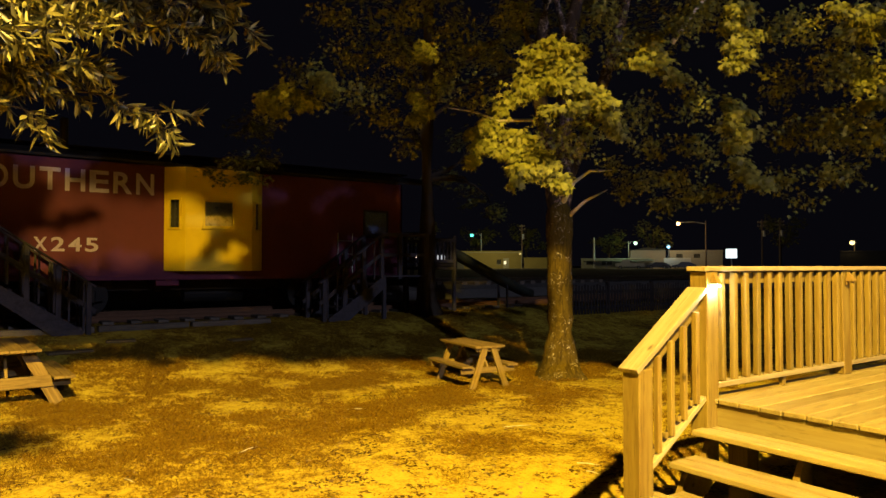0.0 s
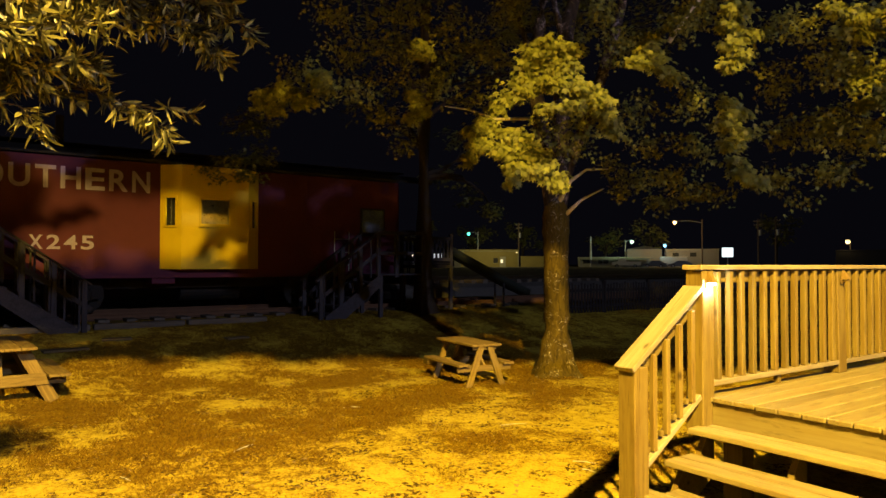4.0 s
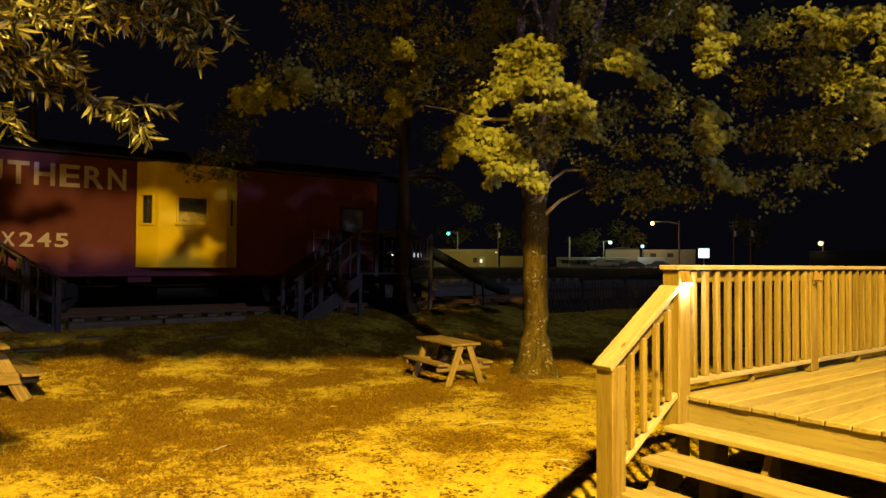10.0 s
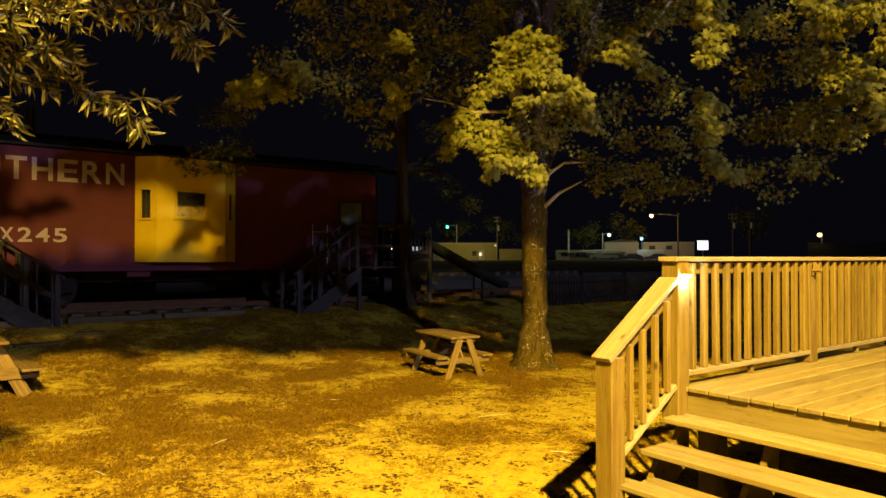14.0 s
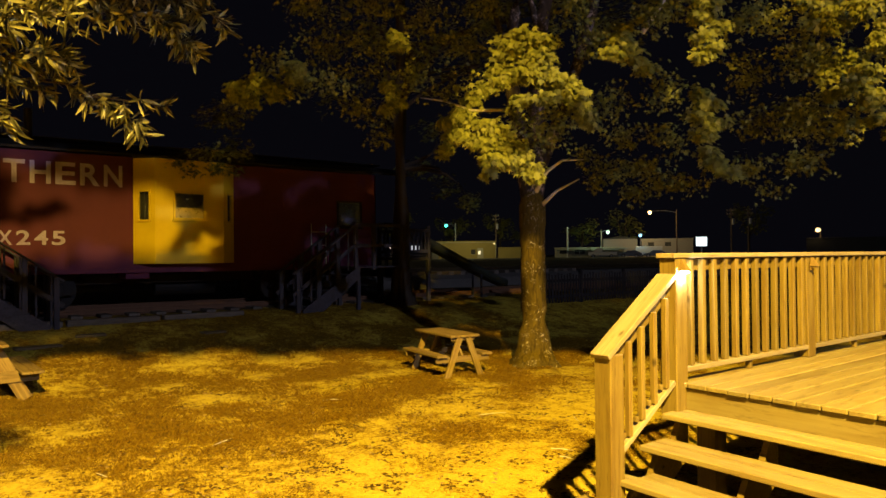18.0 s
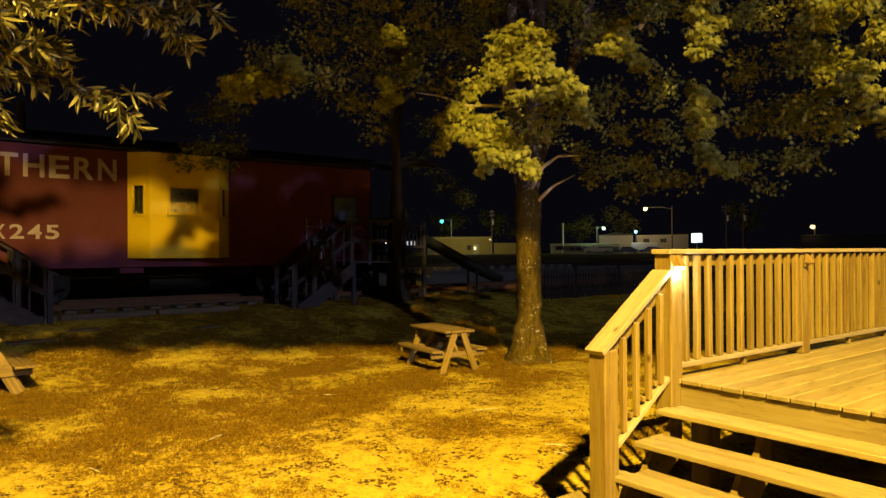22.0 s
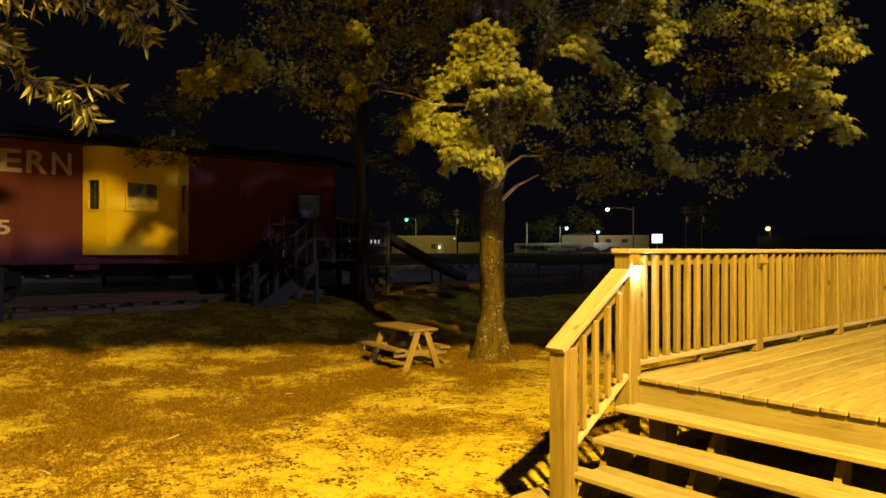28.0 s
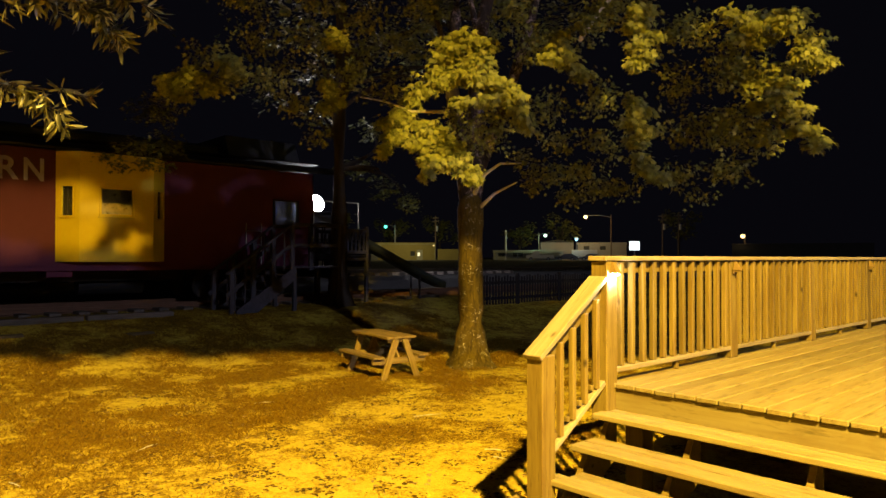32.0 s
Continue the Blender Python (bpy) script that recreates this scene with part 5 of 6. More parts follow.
def make_maple():
    tx, ty = -8.63, 8.50
    tree = base("maple_tree", "large maple with lichen-spotted bark and low leafy boughs", "tree")
    rng = np.random.default_rng(21)
    g = ground_height(tx, ty)
    bm = bmesh.new()
    hs = [-0.15, 0.02, 0.12, 0.3, 0.6, 1.0, 1.5, 1.9, 2.2, 2.5, 2.8, 3.05]
    rs = [0.54, 0.44, 0.365, 0.305, 0.262, 0.238, 0.226, 0.218, 0.222, 0.238, 0.235, 0.17]
    tube(bm, [(tx + 0.004 * math.sin(h * 2), ty + 0.006 * math.sin(1.3 * h), g + h) for h in hs], rs, 32, 0.02)
    for v in bm.verts:
        h = v.co.z - g
        if h < 0.5:
            a = math.atan2(v.co.y - ty, v.co.x - tx)
            k = 1 + 0.22 * (0.5 - h) / 0.5 * max(0, math.sin(4 * a + 0.8)) * (1 if h < 0.45 else 0.5)
            v.co.x, v.co.y = tx + (v.co.x - tx) * k, ty + (v.co.y - ty) * k
    part("trunk", bm, BARK, tree, smooth=True)
    stems = (([(tx, ty, 2.5), (tx - 0.07, ty - 0.13, 3.6), (-8.75, 8.16, 4.9), (-8.73, 8.13, 5.68), (-8.68, 8.18, 6.18), (-8.64, 8.23, 6.57), (-8.8, 8.1, 8.6)], 0.15, 0.085),
             ([(tx, ty, 2.5), (tx + 0.05, ty + 0.05, 3.6), (-8.55, 8.56, 5.0), (-8.52, 8.61, 5.72), (-8.47, 8.66, 6.21), (-8.40, 8.74, 6.61), (-8.2, 9.0, 9.0)], 0.16, 0.11),
             ([(tx, ty, 2.5), (tx + 0.10, ty + 0.14, 3.5), (-8.3, 9.15, 4.9), (-8.19, 9.42, 5.78), (-8.10, 9.54, 6.29), (-8.04, 9.60, 6.69), (-7.6, 9.9, 8.8)], 0.12, 0.075),
             ([(-8.74, 8.14, 5.3), (-8.67, 7.86, 5.72), (-8.66, 7.69, 6.02), (-8.67, 7.48, 6.42), (-8.9, 7.1, 7.6)], 0.055, 0.035),
             ([(-8.52, 8.61, 5.8), (-8.55, 8.5, 6.2), (-8.6, 8.42, 6.6), (-8.75, 8.3, 8.0)], 0.07, 0.045))
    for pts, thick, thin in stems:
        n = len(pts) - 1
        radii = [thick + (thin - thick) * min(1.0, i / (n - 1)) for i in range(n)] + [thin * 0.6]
        part("stem", tube(bmesh.new(), pts, radii, 12, 0.12), UPPERBARK, tree, "mottled upper stem with shade put into its bark", smooth=True)
    # bare lower limbs, pale where lamplight is put into the bark colour
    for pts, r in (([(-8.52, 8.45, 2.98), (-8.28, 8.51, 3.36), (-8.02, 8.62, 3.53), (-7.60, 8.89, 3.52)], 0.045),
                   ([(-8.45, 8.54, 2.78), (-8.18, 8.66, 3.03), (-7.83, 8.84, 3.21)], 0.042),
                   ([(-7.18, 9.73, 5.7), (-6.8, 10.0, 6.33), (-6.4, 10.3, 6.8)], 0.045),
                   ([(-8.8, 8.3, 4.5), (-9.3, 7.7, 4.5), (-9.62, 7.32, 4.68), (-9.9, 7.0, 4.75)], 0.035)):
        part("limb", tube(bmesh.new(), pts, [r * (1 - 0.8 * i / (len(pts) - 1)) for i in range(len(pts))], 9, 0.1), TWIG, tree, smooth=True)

    def bough(c, rx, rz, density=1.0, size=0.084, face=(0.10, -0.10, 1.0), limb=True, jitter=0.38, droop=0.5, scatter=0.10):
        n = int(270 * density * (rx * rx + 2 * rx * rz) / (0.5 * 0.5 * 3) + 30)
        v, f = leaf_cloud(rng, c, rx, rz, n, size, droop, face, jitter, scatter=scatter)
        tagged(place("foliage", leaf_mesh(v, f, MAPLE_LEAF), tree), kind="stuff")
        if not limb:
            return
        z = max(3.2, min(8.0, c[2] + 0.1))
        root = Vector((tx + 0.08 * (c[0] - tx), ty + 0.08 * (c[1] - ty), z))
        pts = bend(root, c, 0.35, rng)
        part("limb", tube(bmesh.new(), pts, [0.010, 0.009, 0.007, 0.005, 0.003], 5), SHADETWIG, tree, smooth=True)

    for c in BRIGHT:
        bough(c[:3], c[3], c[4], 5.6, 0.066, (0.66, -0.52, 0.42), jitter=0.40, droop=1.2, limb=False, scatter=0.055)
    for c in MEDIUM + FAINT:
        bough(c[:3], c[3], c[4], 5.0, 0.064, (0.62, -0.50, 0.50), jitter=0.40, droop=1.1, limb=False, scatter=0.055)
    for c in DIM:
        bough(c[:3], c[3], c[4], 1.0 if c[0] < -8.4 else 1.5, 0.049, (0.5, -0.4, 0.5), jitter=0.75, limb=False)
    # boughs that hang over the edge of the caboose roof
    for x, y, z, rx, rz in ((-14.3, 4.55, 4.15, 0.42, 0.22), (-14.6, 5.3, 4.3, 0.5, 0.3),
                            (-14.2, 4.85, 3.85, 0.2, 0.12), (-14.8, 4.2, 3.92, 0.18, 0.12), (-14.8, 4.5, 3.78, 0.16, 0.12), (-14.8, 5.0, 3.9, 0.2, 0.1),
                            (-14.8, 5.35, 3.85, 0.2, 0.12), (-14.9, 5.2, 5.0, 0.7, 0.5)):
        bough((x, y, z), rx, rz, 1.3, 0.065, (0.0, 0.0, 1.0), jitter=0.35, limb=False)
    # the high crown out of sight, added to shade the caboose and the ground behind
    hi = np.random.default_rng(5)
    for k in range(30):
        a = k * 2.39996
        r = 1.2 + 4.0 * math.sqrt((k + 0.5) / 30)
        c = (tx + r * math.cos(a), ty + r * math.sin(a), 9.4 - 0.42 * r + 0.9 * hi.random())
        if c[1] < 3.9:
            continue
        bough(c, 1.0 + 0.3 * hi.random(), 0.7 + 0.3 * hi.random(), 0.4, 0.095)
    # unseen tight sprays added to block the lamp on both sides of the light that falls on the trunk
    for k in range(70):
        t, s = (33.2, 34.1, 34.6, 35.0, 38.2, 38.9, 39.6)[k % 7] + 0.12 * rng.normal(), 0.392 + 0.0105 * (k // 7)
        if not lamplit(lamp_side(t, s, 7.3), ((BRIGHT, 1.0, 0.20),)):
            v, f = leaf_cloud(rng, lamp_side(t, s, 7.3), 0.06, 0.06, 54, 0.06, 0.5, (0.75, -0.45, 0.5), shape=PLAIN, scatter=0.04)
            tagged(place("foliage", leaf_mesh(v, f, MAPLE_LEAF), tree), kind="stuff")
    # unseen small sprays added to shade the fork of the trunk
    for k in range(120):
        t, s = 35.45 + 0.36 * (k % 7), 0.268 + 0.0079 * (k // 7) + 0.003 * rng.normal()
        spot = lamp_side(t, s, 7.3)
        if not lamplit(spot, ((BRIGHT, 0.95, 0.13),)):
            v, f = leaf_cloud(rng, spot, 0.04, 0.035, 45, 0.042, 0.5, (0.75, -0.45, 0.5), shape=PLAIN, scatter=0.03)
            tagged(place("foliage", leaf_mesh(v, f, MAPLE_LEAF), tree), kind="stuff")
    # more unseen sprays added beside the low boughs, where the light would pass to the ground behind
    for row in range(12):
        clouds = []
        for k in range(14):
            t, s = 29.0 + 0.45 * k + 0.1 * rng.normal(), 0.325 + 0.0088 * row + 0.002 * rng.normal()
            if not lamplit(lamp_side(t, s, 7.3), ((BRIGHT, 0.95, 0.13), (MEDIUM, 0.9, 0.1))):
                clouds.append(leaf_cloud(rng, lamp_side(t, s, 7.3), 0.045, 0.04, 45, 0.045, 0.5, (0.75, -0.45, 0.5), shape=PLAIN, scatter=0.03))
        if clouds:
            tagged(place("foliage", leaf_mesh(*joined(clouds), MAPLE_LEAF), tree), kind="stuff")
    # unseen leaf columns added to shade the far boughs and ground
    lamp_blocking_leaves(tree, 22.0, 58.0, MAPLE_LEAF, (tx, ty, 7.6), 77)


make_maple()


def narrow_leaf(verts, faces, p, way, nrm, ln, w):
    """One slim folded leaf from p along way."""
    side = np.cross(way, nrm)
    i = len(verts)
    for t, s in ((0.0, 0.0), (0.35, 1.0), (0.7, 0.8), (1.0, 0.0), (0.7, -0.8), (0.35, -1.0)):
        q = p + way * (ln * t) + side * (w * s) - nrm * (0.10 * ln * t * t) + nrm * (abs(s) * w * 0.35)
        verts.append(tuple(q))
    verts.append(tuple(p + way * (ln * 0.5) - nrm * (0.025 * ln)))
    c = i + 6
    faces.extend((c, i + j, i + (j + 1) % 6) for j in range(6))


def spray(rng, verts, faces, stems, p, way, length, n, ln=0.088, w=0.0085):
    """A drooping twig with slim leaves set round it."""
    p, way = np.array(p, float), np.array(way, float)
    way /= np.linalg.norm(way)
    pts = []
    steps = 6
    q = p.copy()
    for k in range(steps + 1):
        pts.append(tuple(q))
        way = way + np.array([0, 0, -0.10]) + 0.12 * rng.normal(size=3)
        way /= np.linalg.norm(way)
        q = q + way * (length / steps)
    stems.append(pts)
    for j in range(n):
        t = ((j + rng.random()) / n) ** 0.6 * steps
        k = min(int(t), steps - 1)
        a, b = np.array(pts[k]), np.array(pts[k + 1])
        pos = a + (b - a) * (t - k)
        d = (b - a) / (np.linalg.norm(b - a) + 1e-9)
        out = rng.normal(size=3)
        out -= d * (out @ d)
        out /= np.linalg.norm(out) + 1e-9
        lw = d * (0.1 + 0.9 * rng.random()) + out * (0.5 + 0.7 * rng.random()) + np.array([0, 0, -0.35 * rng.random()])
        lw /= np.linalg.norm(lw)
        nn = np.array([0.1, -0.1, 0.5]) + 0.9 * rng.normal(size=3)
        nn -= lw * (nn @ lw)
        nn /= np.linalg.norm(nn) + 1e-9
        narrow_leaf(verts, faces, pos, lw, nn, ln * (0.6 + 0.6 * rng.random()), w * (0.7 + 0.7 * rng.random()))


def make_willow_oak():
    tree = base("willow_oak_tree", "oak with long narrow leaves on drooping twigs", "tree")
    rng = np.random.default_rng(9)
    tx, ty = -6.9, -3.3
    g = ground_height(tx, ty)
    part("trunk", tube(bmesh.new(), [(tx, ty, g - 0.1), (tx, ty, g + 0.3), (tx + 0.03, ty, 1.5), (tx, ty + 0.05, 3.0), (tx, ty + 0.1, 5.0), (tx, ty + 0.1, 7.5),
                                 (tx, ty, 9.5)], [0.42, 0.32, 0.27, 0.25, 0.2, 0.12, 0.05], 20, 0.12), BARK, tree, smooth=True)
    arms = (
        (((-6.32, 0.02, 3.91), (-6.25, 0.59, 4.05), (-6.16, 1.08, 4.14), (-6.06, 1.52, 4.20), (-5.95, 1.80, 4.20)), 86),
        (((-6.16, 0.02, 3.67), (-6.12, 0.50, 3.79), (-6.00, 1.05, 3.90), (-5.90, 1.49, 3.94), (-5.90, 1.63, 3.86), (-5.90, 1.75, 3.74)), 66),
        (((-6.53, 0.02, 3.54), (-6.52, 0.42, 3.55), (-6.47, 0.74, 3.64), (-6.47, 0.85, 3.62)), 45),
        (((-6.94, 0.02, 3.47), (-6.91, 0.54, 3.49), (-6.86, 0.93, 3.49), (-6.84, 1.19, 3.41), (-6.81, 1.45, 3.28), (-6.84, 1.52, 3.18)), 28),
        (((-6.73, 0.05, 3.29), (-6.73, 0.36, 3.25), (-6.76, 0.52, 3.10)), 9),
        (((-6.79, 1.18, 3.39), (-6.71, 1.67, 3.37)), 6),
        (((-6.09, 1.78, 4.22), (-6.06, 2.10, 4.05)), 7),
    )
    for pts, n in arms:
        if pts[0][1] < 0.45:
            pts = ((-6.85, -3.2, pts[0][2] - 0.2), (-6.75, -1.5, pts[0][2] + 0.15)) + pts
        part("limb", tube(bmesh.new(), pts, [0.017 * (1 - 0.85 * i / (len(pts) - 1)) for i in range(len(pts))], 7), SHADETWIG, tree, smooth=True)
        verts, faces, stems = [], [], []
        ps = [np.array(p) for p in pts]
        start = 2 if pts[0][1] < -2 else 0
        for k in range(n):
            t = start + (len(ps) - 1 - start) * ((k + rng.random()) / n) ** 1.7
            i = min(int(t), len(ps) - 2)
            pos = ps[i] + (ps[i + 1] - ps[i]) * (t - i)
            d = ps[i + 1] - ps[i]
            d /= np.linalg.norm(d)
            way = d * 0.8 + rng.normal(size=3) * np.array([0.85, 0.60, 0.60]) + np.array([0, 0.0, 0.05])
            spray(rng, verts, faces, stems, pos, way, 0.073 + 0.17 * rng.random(), 11, 0.165, 0.0150)
        spray(rng, verts, faces, stems, ps[-1], ps[-1] - ps[-2], 0.12, 8, 0.165, 0.0145)
        tagged(place("leaf_spray", leaf_mesh(verts, faces, WILLOW_LEAF), tree), kind="stuff")
        bm = bmesh.new()
        for s in stems:
            tube(bm, s, [0.0056 - 0.0006 * i for i in range(len(s))], 4, cap=False)
        tagged(part("twig_growth", bm, SHADETWIG, tree), kind="stuff")
    # unseen leaf columns added in the upper crown to shade the caboose
    lamp_blocking_leaves(tree, -3.0, 21.5, WILLOW_LEAF, (tx, ty + 0.1, 7.2), 78)
    # unseen small sprays added to dapple the caboose: place and height on its side, half width of the shade
    for y, z, r in ((3.5, 3.92, 0.16), (3.72, 3.88, 0.16), (3.9, 3.95, 0.15), (4.1, 4.0, 0.16), (4.3, 3.98, 0.15), (4.47, 3.80, 0.17), (4.56, 3.55, 0.13), (4.58, 3.38, 0.08), (4.7, 3.85, 0.2),
                    (4.95, 3.85, 0.2), (5.2, 3.82, 0.2), (5.45, 3.8, 0.2), (5.05, 3.60, 0.09), (5.3, 3.54, 0.08), (5.12, 3.36, 0.06), (5.38, 3.3, 0.07), (5.5, 3.5, 0.1), (5.5, 3.05, 0.1),
                    (4.98, 2.88, 0.10), (5.2, 2.75, 0.08), (4.45, 2.66, 0.12), (4.62, 2.62, 0.14), (4.82, 2.66, 0.15), (4.4, 2.42, 0.14), (4.6, 2.38, 0.1), (5.02, 2.5, 0.12), (5.25, 2.42, 0.11),
                    (4.28, 2.18, 0.14), (4.1, 2.0, 0.15), (4.4, 1.96, 0.16), (4.7, 1.88, 0.15), (5.0, 1.9, 0.15), (5.1, 2.15, 0.12), (5.35, 2.05, 0.14), (5.45, 2.4, 0.1), (5.55, 2.7, 0.12),
                    (5.8, 3.35, 0.24), (6.05, 2.95, 0.22), (5.85, 2.2, 0.22), (6.1, 3.6, 0.25),
                    (0.7, 2.8, 0.22), (1.1, 2.95, 0.2), (1.4, 2.9, 0.2), (1.72, 3.0, 0.19), (2.0, 3.12, 0.15), (1.1, 1.82, 0.12),
                    (0.9, 3.6, 0.2), (2.2, 4.14, 0.1), (2.9, 4.12, 0.12)):
        d = Vector((-15.1, y, z)) - Vector(YARD)
        c = r * 0.5
        v, f = leaf_cloud(rng, Vector(YARD) + d * 0.55, c, c, int((55 + 5600 * c * c) if z > 3.4 else (18 + 2200 * c * c)), 0.055, 0.5, (0.75, -0.45, 0.5), shape=PLAIN, scatter=0.03)
        tagged(place("foliage", leaf_mesh(v, f, WILLOW_LEAF), tree), kind="stuff")
    # unseen sprays added to shade a patch of lawn
    for t, s, r in ((4.5, 0.672, 0.20), (2.8, 0.69, 0.25)):
        v, f = leaf_cloud(rng, lamp_side(t, s, 6.2), r, r * 0.6, int(60 + 1800 * r * r), 0.075, 0.5, (0.75, -0.45, 0.5))
        tagged(place("foliage", leaf_mesh(v, f, WILLOW_LEAF), tree), kind="stuff")
        part("limb", tube(bmesh.new(), bend((tx, ty + 0.1, 6.0), lamp_side(t, s, 6.2), 0.5, rng), [0.03, 0.022, 0.016, 0.010, 0.005], 6), SHADETWIG, tree)
    for x, y, z in ((-7.0, -1.9, 6.6), (-6.4, -2.1, 8.4), (-7.6, -2.9, 8.6)):
        v, f = leaf_cloud(rng, (x, y, z), 0.9, 0.6, 500, 0.09)
        tagged(place("foliage", leaf_mesh(v, f, WILLOW_LEAF), tree), kind="stuff")


make_willow_oak()


def make_far_tree():
    tx, ty = -14.93, 9.87
    tree = base("oak_tree", "tall dark tree with a flared trunk beside the caboose", "tree")
    rng = np.random.default_rng(31)
    g = ground_height(tx, ty)
    bm = bmesh.new()
    tube(bm, [(tx, ty, g - 0.15), (tx, ty, g + 0.05), (tx, ty, g + 0.35), (tx, ty, g + 1.0), (tx, ty + 0.02, 3.0), (tx, ty, 5.5), (tx + 0.1, ty, 8.0), (tx, ty, 11.0)],
         [0.55, 0.42, 0.28, 0.22, 0.20, 0.18, 0.14, 0.06], 20, 0.16)
    # trunk takes the dark bark copy, its shade put into the colour
    part("trunk", bm, SHADETWIG, tree, smooth=True)
    for k in range(20):
        a, r = k * 2.39996, 0.9 + 2.6 * math.sqrt((k + 0.5) / 20)
        c = (tx + r * math.cos(a) - 0.6, ty + r * math.sin(a) + 1.4, 5.4 + 2.6 * rng.random() + 0.12 * k)
        v, f = leaf_cloud(rng, c, 1.0, 0.75, 190, 0.085)
        tagged(place("foliage", leaf_mesh(v, f, MAPLE_LEAF), tree), kind="stuff")
        part("limb", tube(bmesh.new(), bend((tx, ty, max(3.5, c[2] - 1.4)), c, 0.2, rng), [0.07, 0.05, 0.04, 0.03, 0.012], 7), SHADETWIG, tree)
    # a low hanging bough over the slide
    for c, rx, rz in (((-15.7, 11.9, 3.9), 0.75, 0.45), ((-15.4, 12.6, 3.5), 0.5, 0.4), ((-16.3, 11.4, 4.5), 0.8, 0.5)):
        v, f = leaf_cloud(rng, c, rx, rz, 220, 0.08)
        tagged(place("foliage", leaf_mesh(v, f, MAPLE_LEAF), tree), kind="stuff")
        part("limb", tube(bmesh.new(), bend((tx, ty, 4.2), c, 0.2, rng), [0.06, 0.045, 0.035, 0.025, 0.01], 7), SHADETWIG, tree)


make_far_tree()


# ---- play tower with a slide ----
def make_play_tower():
    pt = base("play_tower", "dark wooden play tower with a plastic slide", "play tower")
    x0, x1, y0, y1 = -16.3, -15.2, 10.05, 10.95
    g = ground_height(-15.7, 11.0)
    for x in (x0, x1):
        for y in (y0, y1):
            lumber("post", (x, y, g - 0.1), (x, y, 2.75), 0.09, 0.09, GREYWOOD, pt, up=(0, 1, 0))
    for k in range(7):
        y = y0 + 0.06 + 0.13 * k
        lumber("floor_board", (x0, y, 1.95), (x1, y, 1.95), 0.12, 0.03, GREYWOOD, pt)
    for z in (1.86, 2.05, 2.62):
        for x in (x0, x1):
            lumber("side_rail", (x + 0.05, y0, z), (x + 0.05, y1, z), 0.03, 0.09, GREYWOOD, pt)
        if z < 2:
            for y in (y0, y1):
                lumber("side_rail", (x0, y, z), (x1, y, z), 0.03, 0.09, GREYWOOD, pt)
    for k in range(6):
        y = y0 + 0.14 + 0.125 * k
        for x in (x0 + 0.05, x1 + 0.05):
            lumber("picket", (x, y, 2.08), (x, y, 2.6), 0.07, 0.02, GREYWOOD, pt, up=(1, 0, 0))
    # slide: a shallow trough with raised edges, running down from the tower
    bm = bmesh.new()
    rows_ = []
    for i in range(13):
        t = i / 12
        y = y1 + 3.2 * t
        z = 2.37 - 1.42 * t + 0.05 * max(0, t - 0.8) * 5
        ring = [(-0.30, 0.16), (-0.27, 0.17), (-0.22, 0.02), (0.22, 0.02), (0.27, 0.17), (0.30, 0.16), (0.25, -0.02), (-0.25, -0.02)]
        rows_.append([bm.verts.new((-15.75 + a, y, z + b)) for a, b in ring])
    for p, q in zip(rows_, rows_[1:]):
        for j in range(8):
            bm.faces.new((p[j], p[(j + 1) % 8], q[(j + 1) % 8], q[j]))
    bm.faces.new(rows_[0][::-1])
    bm.faces.new(rows_[-1])
    part("slide", bm, SLIDE, pt, "dark plastic slide", smooth=True)
    for s in (-0.2, 0.2):
        lumber("slide_leg", (-15.75 + s, y1 + 2.2, g - 0.05), (-15.75 + s, y1 + 2.2, 1.36), 0.05, 0.05, GREYWOOD, pt, up=(0, 1, 0))


make_play_tower()


# ---- picket fence beyond the maple ----
def make_fence():
    fe = base("picket_fence", "weathered picket fence beyond the maple, darkened for the shade on it", "fence")
    x, y, n = -13.6, 13.4, 0
    while y < 21:
        z = ground_height(x, y)
        if n % 16 == 0:
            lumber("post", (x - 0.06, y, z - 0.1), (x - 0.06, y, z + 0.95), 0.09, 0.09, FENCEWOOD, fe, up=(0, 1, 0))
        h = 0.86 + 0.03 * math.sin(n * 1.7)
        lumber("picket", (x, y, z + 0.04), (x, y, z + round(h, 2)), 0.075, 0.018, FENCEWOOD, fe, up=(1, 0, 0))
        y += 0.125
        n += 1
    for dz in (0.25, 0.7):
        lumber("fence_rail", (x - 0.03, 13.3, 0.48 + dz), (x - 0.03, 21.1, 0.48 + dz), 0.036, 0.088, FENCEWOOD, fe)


make_fence()


# ---- the far street ----
def far_frame(a, b):
    """A pose at a, with x along the way to b."""
    d = Vector((b[0] - a[0], b[1] - a[1], 0)).normalized()
    return Matrix.Translation((a[0], a[1], 1.35)) @ Matrix((d, Vector((-d.y, d.x, 0)), Vector((0, 0, 1)))).transposed().to_4x4()


